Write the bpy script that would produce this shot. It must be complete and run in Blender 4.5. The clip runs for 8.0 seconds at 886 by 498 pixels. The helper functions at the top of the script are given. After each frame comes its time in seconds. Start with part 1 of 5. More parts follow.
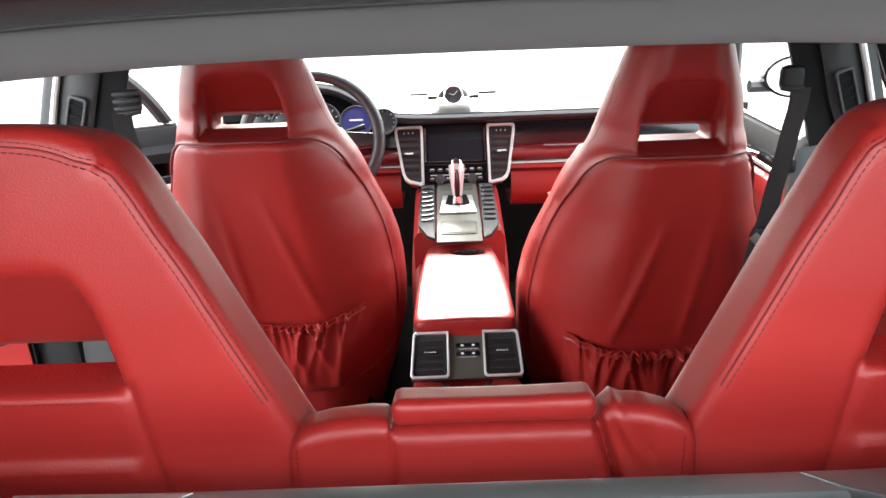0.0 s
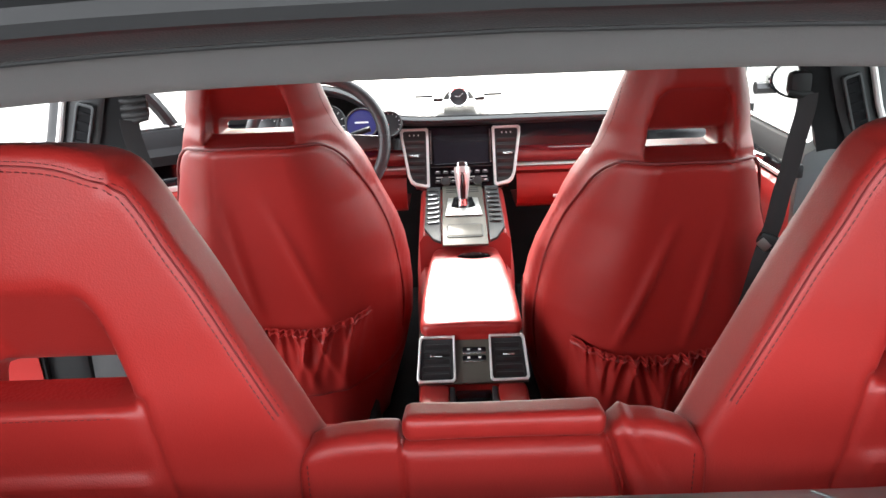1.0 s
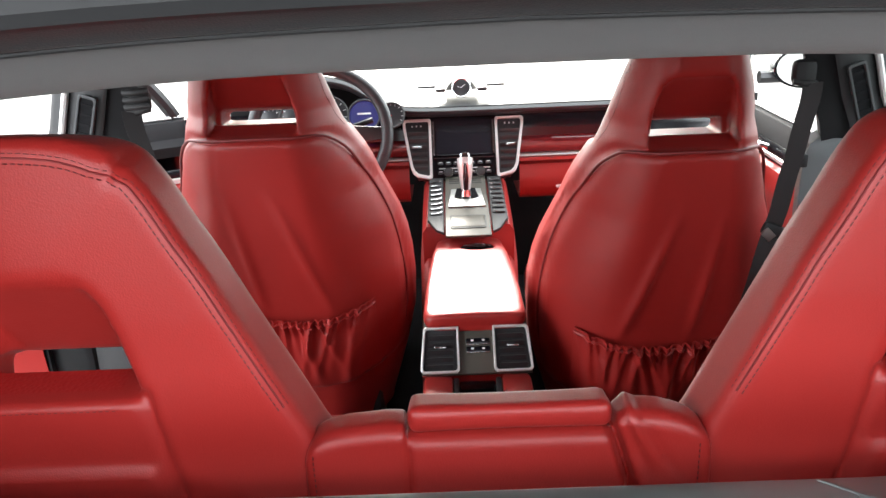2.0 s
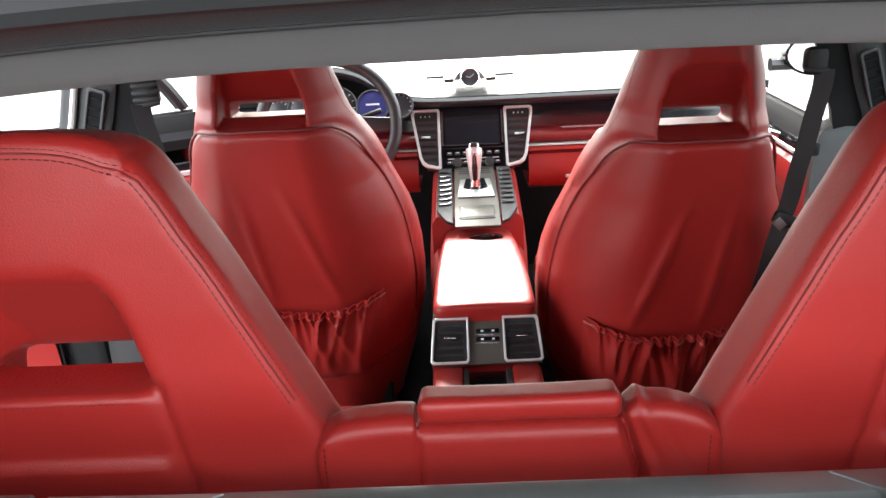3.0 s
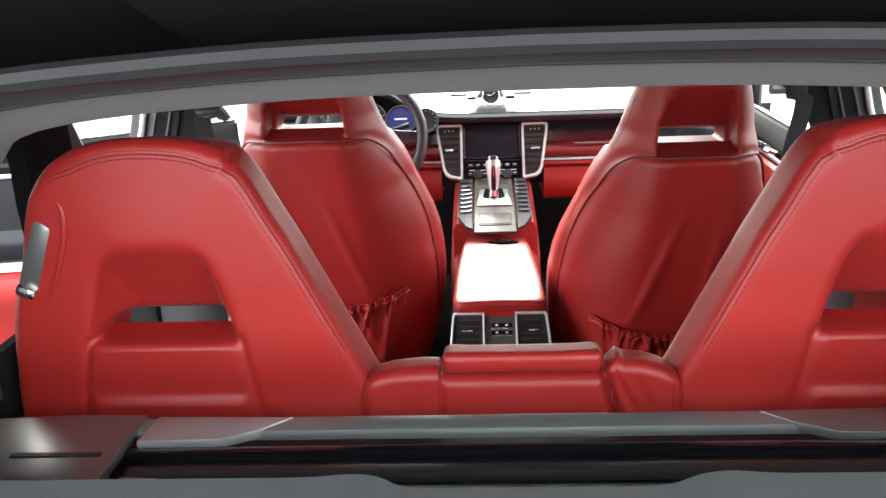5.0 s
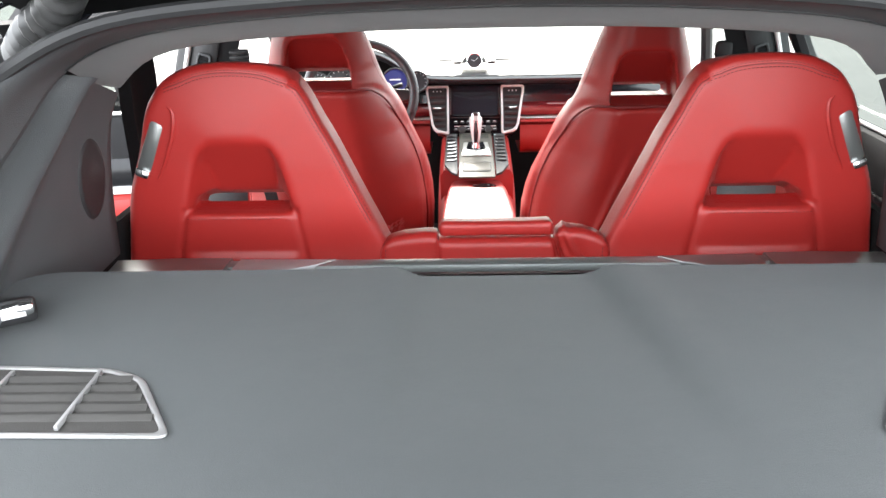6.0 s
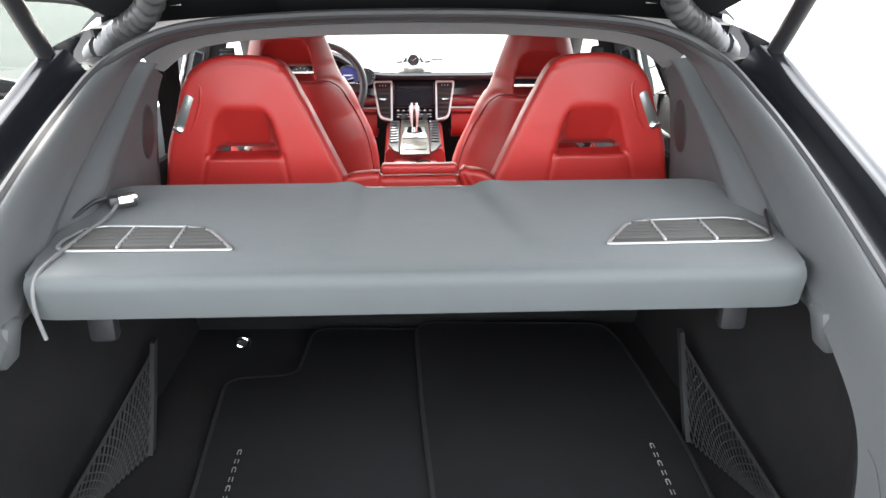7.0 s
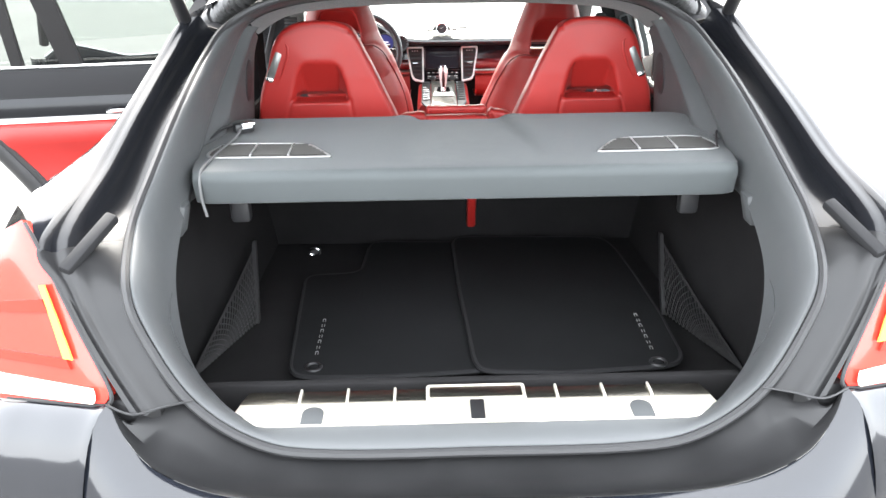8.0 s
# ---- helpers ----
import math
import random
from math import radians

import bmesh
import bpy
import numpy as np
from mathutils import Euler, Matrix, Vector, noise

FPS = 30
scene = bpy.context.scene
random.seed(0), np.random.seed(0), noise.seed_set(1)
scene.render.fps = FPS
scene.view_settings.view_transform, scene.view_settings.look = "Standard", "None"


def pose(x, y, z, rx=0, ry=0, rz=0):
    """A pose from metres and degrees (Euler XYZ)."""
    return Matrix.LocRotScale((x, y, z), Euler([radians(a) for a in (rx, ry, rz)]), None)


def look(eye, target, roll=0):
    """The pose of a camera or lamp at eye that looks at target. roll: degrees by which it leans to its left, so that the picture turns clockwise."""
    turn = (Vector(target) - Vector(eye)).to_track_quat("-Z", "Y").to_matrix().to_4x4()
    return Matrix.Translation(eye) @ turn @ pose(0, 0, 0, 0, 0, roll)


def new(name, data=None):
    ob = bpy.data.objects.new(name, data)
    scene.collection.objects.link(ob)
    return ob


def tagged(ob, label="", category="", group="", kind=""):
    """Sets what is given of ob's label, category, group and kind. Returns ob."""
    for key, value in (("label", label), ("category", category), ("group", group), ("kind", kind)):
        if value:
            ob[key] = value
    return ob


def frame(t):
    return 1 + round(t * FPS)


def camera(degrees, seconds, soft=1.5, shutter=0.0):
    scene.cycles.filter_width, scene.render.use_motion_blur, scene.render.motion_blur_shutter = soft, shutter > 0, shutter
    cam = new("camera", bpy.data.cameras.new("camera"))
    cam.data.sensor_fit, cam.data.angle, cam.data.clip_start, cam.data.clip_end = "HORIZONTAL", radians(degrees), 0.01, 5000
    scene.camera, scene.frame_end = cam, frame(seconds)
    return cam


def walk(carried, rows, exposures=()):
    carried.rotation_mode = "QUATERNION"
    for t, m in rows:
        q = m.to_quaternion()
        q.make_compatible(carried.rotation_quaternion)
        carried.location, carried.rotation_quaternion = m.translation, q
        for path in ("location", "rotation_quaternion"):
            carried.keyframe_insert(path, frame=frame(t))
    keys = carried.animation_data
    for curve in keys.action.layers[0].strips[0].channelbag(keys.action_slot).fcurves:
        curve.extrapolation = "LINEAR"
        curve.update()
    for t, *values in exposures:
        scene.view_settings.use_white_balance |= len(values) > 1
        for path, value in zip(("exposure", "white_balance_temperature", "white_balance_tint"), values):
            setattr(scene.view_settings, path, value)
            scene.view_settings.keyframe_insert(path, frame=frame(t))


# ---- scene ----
cam = camera(58.0, 8.0)
PATH = [
    (0, (-0.0305, 0.6593, 1.3857), (-0.0441, 2.5400, 0.6902), -2.19),
    (0.5, (-0.0319, 0.6628, 1.3915), (-0.0508, 2.5402, 0.6873), -2.66),
    (1, (-0.0356, 0.6640, 1.4026), (-0.0586, 2.5416, 0.6988), -2.33),
    (2.5, (-0.0376, 0.6667, 1.4010), (-0.0785, 2.5307, 0.6621), -2.98),
    (3, (-0.0374, 0.6674, 1.4033), (-0.0921, 2.5280, 0.6565), -3.21),
    (3.5, (-0.0359, 0.6658, 1.4048), (-0.1001, 2.5269, 0.6601), -2.94),
    (4, (-0.0355, 0.6609, 1.4105), (-0.1052, 2.5224, 0.6672), -3.03),
    (4.2, (-0.0365, 0.6555, 1.4113), (-0.1055, 2.5196, 0.6749), -2.96),
    (5.3, (-0.0370, 0.3752, 1.4542), (-0.1758, 2.2401, 0.7449), -1.37),
    (5.5, (-0.0393, 0.3031, 1.4453), (-0.1881, 2.1634, 0.7262), -0.20),
    (6, (-0.0473, 0.0927, 1.4552), (-0.0987, 1.9442, 0.7008), -1.27),
    (6.5, (-0.0291, -0.1039, 1.4630), (0.0210, 1.7388, 0.6870), -0.64),
    (7, (-0.0123, -0.5321, 1.5331), (0.0614, 1.3219, 0.7867), -0.05),
    (7.5, (-0.0287, -0.8046, 1.5619), (-0.0106, 1.0284, 0.7622), -0.88),
    (8, (-0.0824, -1.0726, 1.5847), (-0.0494, 0.7593, 0.7830), -0.76),
]
walk(cam, [(t, look(eye, target, roll)) for t, eye, target, roll in PATH], exposures=[(0, 2.42), (0.7, 2.32), (4.2, 2.22), (5.5, 2.42), (6, 2.55), (6.5, 2.5), (8, 2.58)])

# ---- light: a bright overcast sky ----
world = bpy.data.worlds.new("world")
scene.world = world
world.use_nodes = True
wn = world.node_tree
wn.nodes.clear()
sky = wn.nodes.new("ShaderNodeTexSky")
sky.sky_type = "NISHITA"
sky.sun_disc = False
sky.sun_elevation = radians(34)
sky.sun_rotation = radians(-9)
sky.dust_density = 6.0
soft_sky = wn.nodes.new("ShaderNodeMix")
soft_sky.data_type = "RGBA"
soft_sky.inputs["Factor"].default_value = 0.45
soft_sky.inputs["B"].default_value = (31, 32, 33, 1)
back = wn.nodes.new("ShaderNodeBackground")
back.inputs["Strength"].default_value = 0.12
wout = wn.nodes.new("ShaderNodeOutputWorld")
wn.links.new(sky.outputs["Color"], soft_sky.inputs["A"])
wn.links.new(soft_sky.outputs["Result"], back.inputs["Color"])
wn.links.new(back.outputs["Background"], wout.inputs["Surface"])
sun_data = bpy.data.lights.new("sun", "SUN")
sun_data.energy = 4.0
sun_data.angle = radians(12)
sun_data.color = (1.0, 0.97, 0.92)
sun = new("sun", sun_data)
sun.matrix_world = look((-1.0, 7.4, 5.2), (0, 1, 0.8))


# ---- materials ----
def material(name, color, rough=0.5, metal=0.0, grain=0.0, grain_size=400.0, vary=0.0, vary_size=6.0,
             coat=0.0, emit=None, emit_strength=0.0, weave=0.0, weave_size=900.0, rough_vary=0.0, spec=0.5, trans=0.0, sheen=0.0, uneven=0.0):
    m = bpy.data.materials.new(name)
    m.use_nodes = True
    nt = m.node_tree
    b = nt.nodes["Principled BSDF"]
    b.inputs["Base Color"].default_value = (*color, 1)
    b.inputs["Roughness"].default_value = rough
    b.inputs["Metallic"].default_value = metal
    b.inputs["Specular IOR Level"].default_value = spec
    b.inputs["Coat Weight"].default_value = coat
    b.inputs["Coat Roughness"].default_value = 0.04
    b.inputs["Transmission Weight"].default_value = trans
    b.inputs["Sheen Weight"].default_value = sheen
    b.inputs["Sheen Roughness"].default_value = 0.45
    if emit:
        b.inputs["Emission Color"].default_value = (*emit, 1)
        b.inputs["Emission Strength"].default_value = emit_strength
    co = nt.nodes.new("ShaderNodeTexCoord")
    if vary:
        n = nt.nodes.new("ShaderNodeTexNoise")
        n.inputs["Scale"].default_value = vary_size
        n.inputs["Detail"].default_value = 6
        nt.links.new(co.outputs["Object"], n.inputs["Vector"])
        mx = nt.nodes.new("ShaderNodeMix")
        mx.data_type = "RGBA"
        mx.inputs["A"].default_value = (*[c * (1 - vary) for c in color], 1)
        mx.inputs["B"].default_value = (*[min(1, c * (1 + vary)) for c in color], 1)
        nt.links.new(n.outputs["Fac"], mx.inputs["Factor"])
        nt.links.new(mx.outputs["Result"], b.inputs["Base Color"])
    if rough_vary:
        n2 = nt.nodes.new("ShaderNodeTexNoise")
        n2.inputs["Scale"].default_value = 14
        n2.inputs["Detail"].default_value = 5
        nt.links.new(co.outputs["Object"], n2.inputs["Vector"])
        mr = nt.nodes.new("ShaderNodeMapRange")
        mr.inputs["To Min"].default_value = max(0.0, rough - rough_vary)
        mr.inputs["To Max"].default_value = min(1.0, rough + rough_vary)
        nt.links.new(n2.outputs["Fac"], mr.inputs["Value"])
        nt.links.new(mr.outputs["Result"], b.inputs["Roughness"])
    height = None
    if grain:
        v = nt.nodes.new("ShaderNodeTexVoronoi")
        v.inputs["Scale"].default_value = grain_size
        nt.links.new(co.outputs["Object"], v.inputs["Vector"])
        height, strength = v.outputs["Distance"], grain
    if weave:
        wv = nt.nodes.new("ShaderNodeTexNoise")
        wv.inputs["Scale"].default_value = weave_size
        wv.inputs["Detail"].default_value = 3
        nt.links.new(co.outputs["Object"], wv.inputs["Vector"])
        height, strength = wv.outputs["Fac"], weave
    if height is not None:
        bp = nt.nodes.new("ShaderNodeBump")
        bp.inputs["Strength"].default_value = strength
        bp.inputs["Distance"].default_value = 0.0006
        nt.links.new(height, bp.inputs["Height"])
        nt.links.new(bp.outputs["Normal"], b.inputs["Normal"])
        if uneven:
            big = nt.nodes.new("ShaderNodeTexNoise")
            big.inputs["Scale"].default_value = 22
            big.inputs["Detail"].default_value = 2
            nt.links.new(co.outputs["Object"], big.inputs["Vector"])
            bb = nt.nodes.new("ShaderNodeBump")
            bb.inputs["Strength"].default_value = uneven
            bb.inputs["Distance"].default_value = 0.006
            nt.links.new(big.outputs["Fac"], bb.inputs["Height"])
            nt.links.new(bb.outputs["Normal"], bp.inputs["Normal"])
    return m


RED = material("red_leather", (0.285, 0.0148, 0.0122), 0.42, grain=0.2, grain_size=620, vary=0.14, vary_size=5, rough_vary=0.06, spec=0.40, uneven=0.08, sheen=0.02)
RED_SEAM = material("red_thread", (0.10, 0.004, 0.004), 0.6, weave=0.3)
RED_PERF = material("red_perforated_leather", (0.28, 0.009, 0.008), 0.5, grain=0.8, grain_size=240, vary=0.08)
WOOD_RED = material("red_lacquer", (0.10, 0.009, 0.011), 0.18, coat=0.4, vary=0.25, vary_size=30)
GREY_TRIM = material("grey_grained_trim", (0.066, 0.069, 0.071), 0.55, grain=0.4, grain_size=700, vary=0.06, vary_size=4, rough_vary=0.08, spec=0.30)
GREY_CLOTH = material("grey_headliner_cloth", (0.100, 0.101, 0.099), 0.9, weave=0.6, weave_size=1400, vary=0.07, vary_size=9, spec=0.2, sheen=0.15)
PILLAR_CLOTH = material("pale_grey_pillar_cloth", (0.19, 0.205, 0.21), 0.9, weave=0.6, weave_size=1400, vary=0.08, vary_size=9, spec=0.2)
SHELF_CLOTH = material("grey_shelf_cloth", (0.054, 0.0605, 0.062), 0.74, weave=0.7, weave_size=1100, vary=0.10, vary_size=7, spec=0.36, rough_vary=0.06, sheen=0.13, uneven=0.12)
CARPET = material("black_carpet", (0.012, 0.0116, 0.012), 0.95, weave=1.0, weave_size=700, vary=0.3, vary_size=11, spec=0.12)
MAT_CLOTH = material("black_mat_velour", (0.009, 0.0092, 0.0098), 0.95, weave=1.0, weave_size=900, vary=0.3, vary_size=6, spec=0.12)
MAT_EDGE = material("black_mat_binding", (0.011, 0.011, 0.012), 0.8, weave=0.6, weave_size=1200, spec=0.3)
PAINT = material("black_metallic_paint", (0.008, 0.009, 0.012), 0.10, coat=0.25, vary=0.2, vary_size=60, spec=0.4)
PAINT_DULL = material("black_inner_paint", (0.013, 0.013, 0.0135), 0.34, vary=0.3, vary_size=14, rough_vary=0.1, spec=0.24, coat=0.08)
BLACK = material("black_plastic", (0.013, 0.013, 0.014), 0.45, grain=0.3, grain_size=900, vary=0.15)
GRILLE_MESH = material("brown_grey_speaker_mesh", (0.040, 0.038, 0.035), 0.7, weave=1.0, weave_size=1600, vary=0.15)
BLACK_TRIM = material("dark_grey_trim", (0.019, 0.0185, 0.0195), 0.55, grain=0.3, grain_size=800, vary=0.1)
DASH = material("black_dash_leather", (0.022, 0.022, 0.024), 0.42, grain=0.4, grain_size=600, vary=0.15)
GLOSS = material("gloss_black", (0.006, 0.006, 0.008), 0.16, coat=0.2, spec=0.35)
GUTTER = material("black_gutter_paint", (0.006, 0.0065, 0.008), 0.22, vary=0.3, vary_size=20, spec=0.28)
RUBBER = material("black_rubber", (0.018, 0.018, 0.019), 0.6, vary=0.15, vary_size=20)
CHROME = material("chrome", (0.80, 0.80, 0.80), 0.10, metal=1.0)
SATIN = material("satin_aluminium", (0.72, 0.71, 0.69), 0.34, metal=0.55, rough_vary=0.06)
SILL_METAL = material("brushed_sill_steel", (0.62, 0.58, 0.50), 0.40, metal=0.5, rough_vary=0.08, vary=0.05)
TITAN = material("titanium_grey_console", (0.085, 0.077, 0.062), 0.42, metal=0.3, vary=0.06, vary_size=40)
SCREEN = material("dark_screen", (0.012, 0.012, 0.016), 0.12, spec=0.6)
GAUGE = material("blue_gauge_glow", (0.02, 0.02, 0.05), 0.3, emit=(0.12, 0.14, 0.9), emit_strength=0.03)
DIAL = material("dial_face", (0.02, 0.02, 0.022), 0.3)
RED_MARK = material("red_marks", (0.5, 0.02, 0.02), 0.4)
WHITE_MARK = material("white_marks", (0.7, 0.7, 0.7), 0.5)
STEEL = material("bare_steel", (0.5, 0.49, 0.47), 0.35, metal=1.0)
BELLOWS = material("grey_rubber_bellows", (0.050, 0.050, 0.050), 0.45, vary=0.2, vary_size=30)
BELT = material("black_belt_webbing", (0.012, 0.011, 0.012), 0.6, weave=0.6, weave_size=1500)
LAMP_RED = material("red_lamp_plastic", (0.62, 0.034, 0.022), 0.16, coat=0.45, vary=0.25, vary_size=9, spec=0.25)
LAMP_ORANGE = material("amber_lamp_plastic", (0.85, 0.33, 0.07), 0.2, coat=0.12, spec=0.25)
LAMP_CLEAR = material("pale_lamp_plastic", (0.95, 0.72, 0.62), 0.2, coat=0.12, spec=0.25)
LAMP_DARK = material("dark_red_lamp_plastic", (0.55, 0.025, 0.015), 0.2, coat=0.12, spec=0.25)
CORD = material("grey_cord", (0.10, 0.10, 0.10), 0.7, weave=0.6)
NET = material("black_elastic_net", (0.014, 0.0135, 0.014), 0.8, vary=0.3, vary_size=80)
CONCRETE = material("worn_concrete", (0.10, 0.099, 0.095), 0.85, vary=0.25, vary_size=0.8, rough_vary=0.1, grain=0.6, grain_size=90, spec=0.3)
# Sill steel with the reflection of the dark boot put into its base colour.
SILL_REFLECT = material("sill_steel_dark_reflection", (0.16, 0.15, 0.13), 0.25, metal=0.95, vary=0.10, vary_size=60)
RAIL_METAL = material("grey_green_satin_metal", (0.20, 0.215, 0.21), 0.38, metal=0.5, rough_vary=0.05)
GRILLE_METAL = material("dull_silver_frame", (0.34, 0.34, 0.335), 0.38, metal=0.5)
LATCH_METAL = material("dark_satin_metal", (0.20, 0.205, 0.20), 0.32, metal=0.7, rough_vary=0.05)
BADGE = material("dull_badge_metal", (0.30, 0.30, 0.29), 0.4, metal=0.4)
CAVITY = material("matt_black_cavity", (0.014, 0.014, 0.015), 0.9, vary=0.2, vary_size=12, spec=0.08)
RED_PIPE = material("dark_red_piping", (0.16, 0.009, 0.009), 0.55, grain=0.2, grain_size=500)
MIRROR = material("mirror", (0.9, 0.9, 0.9), 0.02, metal=1.0)


def glass_material(name, tint):
    m = bpy.data.materials.new(name)
    m.use_nodes = True
    nt = m.node_tree
    nt.nodes.clear()
    tr = nt.nodes.new("ShaderNodeBsdfTransparent")
    tr.inputs["Color"].default_value = (*tint, 1)
    gl = nt.nodes.new("ShaderNodeBsdfGlossy")
    gl.inputs["Roughness"].default_value = 0.02
    mx = nt.nodes.new("ShaderNodeMixShader")
    o = nt.nodes.new("ShaderNodeOutputMaterial")
    mx.inputs["Fac"].default_value = 0.05
    nt.links.new(tr.outputs["BSDF"], mx.inputs[1])
    nt.links.new(gl.outputs["BSDF"], mx.inputs[2])
    nt.links.new(mx.outputs["Shader"], o.inputs["Surface"])
    return m


GLASS = glass_material("clear_glass", (0.88, 0.92, 0.90))
TINTED = glass_material("tinted_glass", (0.28, 0.31, 0.30))


# ---- building helpers ----
def thing(name, at, label, category, group="", kind=""):
    ob = new(name)
    ob.location = at
    ob.empty_display_size = 0.05
    return tagged(ob, label, category, group, kind)


# The cabin stands a little further ahead than the boot and falls slightly towards the dashboard.
CABIN = Matrix(((1, 0, 0, 0), (0, 1, 0, .019), (0, -.00815, 1, .0243), (0, 0, 0, 1)))
lay = Matrix.Identity(4)


def finish(name, mesh, mat, parent=None, label="", smooth=True, sharp=40):
    mesh.transform(lay)
    mesh.materials.append(mat)
    if smooth:
        mesh.polygons.foreach_set("use_smooth", [True] * len(mesh.polygons))
        mesh.set_sharp_from_angle(angle=radians(sharp))
    ob = new(name, mesh)
    if parent is not None:
        ob.parent = parent
        ob.matrix_parent_inverse = Matrix.Translation(-parent.location) if parent.parent is None else Matrix.Identity(4)
        if parent.parent is not None:
            ob.matrix_parent_inverse = Matrix.Identity(4)
    if label:
        ob["label"] = label
    return ob


def part(name, bm, mat, parent=None, label="", smooth=True, sharp=40):
    """Links a bmesh (or vertices and faces) as one mesh object under a thing or a part; coordinates are the world's."""
    mesh = bpy.data.meshes.new(name)
    if isinstance(bm, tuple):
        mesh.from_pydata(bm[0], [], bm[1])
    else:
        bmesh.ops.recalc_face_normals(bm, faces=bm.faces)
        bm.to_mesh(mesh)
        bm.free()
    mesh.update()
    return finish(name, mesh, mat, parent, label, smooth, sharp)


def lofted(rows, closed=False, cap=False, thick=0.0):
    """A skin over rows of points; closed joins each row's ends. thick gives it depth along its normals."""
    bm = bmesh.new()
    vs = [[bm.verts.new(p) for p in row] for row in rows]
    n = len(rows[0])
    for a, b in zip(vs, vs[1:]):
        for i in range(n if closed else n - 1):
            j = (i + 1) % n
            bm.faces.new((a[i], a[j], b[j], b[i]))
    if cap and closed:
        bm.faces.new(vs[0])
        bm.faces.new(vs[-1][::-1])
    bmesh.ops.remove_doubles(bm, verts=bm.verts, dist=1e-5)
    if thick:
        bmesh.ops.recalc_face_normals(bm, faces=bm.faces)
        bmesh.ops.solidify(bm, geom=bm.faces[:], thickness=thick)
    return bm


def spline(points, n=8, closed=False):
    """Points on a smooth curve through the given ones."""
    p = [Vector(q) for q in points]
    out = []
    m = len(p)
    for i in range(m if closed else m - 1):
        a, b, c, d = ((p[(i - 1) % m], p[i], p[(i + 1) % m], p[(i + 2) % m]) if closed
                      else (p[max(i - 1, 0)], p[i], p[i + 1], p[min(i + 2, m - 1)]))
        for k in range(n):
            t = k / n
            out.append(0.5 * ((2 * b) + (c - a) * t + (2 * a - 5 * b + 4 * c - d) * t * t + (3 * b - a - 3 * c + d) * t ** 3))
    if not closed:
        out.append(p[-1])
    return out


def tube(points, r, sides=8, closed=False, flat=1.0, bm=None):
    """A round (or flattened) rod along points; r may be a function of 0..1."""
    bm = bm or bmesh.new()
    pts = [Vector(p) for p in points]
    n = len(pts)
    rings = []
    side = None
    for i, p in enumerate(pts):
        if closed:
            d = pts[(i + 1) % n] - pts[i - 1]
        else:
            d = pts[min(i + 1, n - 1)] - pts[max(i - 1, 0)]
        d.normalize()
        if side is None:
            side = d.cross(Vector((0, 0, 1)) if abs(d.z) < 0.9 else Vector((1, 0, 0))).normalized()
        side = (side - d * side.dot(d)).normalized()
        up = d.cross(side)
        rr = r(i / max(1, n - 1)) if callable(r) else r
        rings.append([bm.verts.new(p + side * math.cos(a) * rr + up * math.sin(a) * rr * flat)
                      for a in [2 * math.pi * k / sides for k in range(sides)]])
    m = n if closed else n - 1
    for i in range(m):
        a, b = rings[i], rings[(i + 1) % n]
        for k in range(sides):
            bm.faces.new((a[k], a[(k + 1) % sides], b[(k + 1) % sides], b[k]))
    if not closed:
        bm.faces.new(rings[0][::-1])
        bm.faces.new(rings[-1])
    return bm


def box(cx, cy, cz, sx, sy, sz, bevel=0.004, turn=None, seg=2, bm=None):
    """A block with rounded edges; turn is a matrix about its middle."""
    own = bmesh.new()
    bmesh.ops.create_cube(own, size=1, matrix=Matrix.Diagonal((sx, sy, sz, 1)))
    if bevel:
        bmesh.ops.bevel(own, geom=own.edges[:], offset=min(bevel, 0.49 * min(sx, sy, sz)), segments=seg, profile=0.5, affect="EDGES")
    own.transform(Matrix.Translation((cx, cy, cz)) @ (turn.to_4x4() if turn else Matrix.Identity(4)))
    if bm is None:
        return own
    tmp = bpy.data.meshes.new("tmp")
    own.to_mesh(tmp)
    own.free()
    bm.from_mesh(tmp)
    bpy.data.meshes.remove(tmp)
    return bm


def plate(outline, depth, bevel=0.002, m=None, seg=2):
    """A flat piece with the given outline (u, v) in its own xy plane, depth along z, with rounded edges, at the pose m."""
    bm = bmesh.new()
    base = bm.faces.new([bm.verts.new((u, v, 0)) for u, v in outline])
    bmesh.ops.recalc_face_normals(bm, faces=[base])
    got = bmesh.ops.extrude_face_region(bm, geom=[base])
    bmesh.ops.translate(bm, verts=[v for v in got["geom"] if isinstance(v, bmesh.types.BMVert)], vec=(0, 0, depth))
    bmesh.ops.recalc_face_normals(bm, faces=bm.faces)
    if bevel:
        flat_edges = [e for e in bm.edges if abs(e.verts[0].co.z - e.verts[1].co.z) < 1e-6]
        bmesh.ops.bevel(bm, geom=flat_edges, offset=bevel, segments=seg, profile=0.5, affect="EDGES")
    bmesh.ops.triangulate(bm, faces=[f for f in bm.faces if len(f.verts) > 4], ngon_method="EAR_CLIP")
    if m:
        bm.transform(m)
    return bm


def rounded(w, h, r, n=5):
    """The outline of a rectangle with round corners."""
    out = []
    for cx, cy, a0 in ((w / 2 - r, h / 2 - r, 0), (-w / 2 + r, h / 2 - r, 90), (-w / 2 + r, -h / 2 + r, 180), (w / 2 - r, -h / 2 + r, 270)):
        for k in range(n + 1):
            a = radians(a0 + 90 * k / n)
            out.append((cx + r * math.cos(a), cy + r * math.sin(a)))
    return out


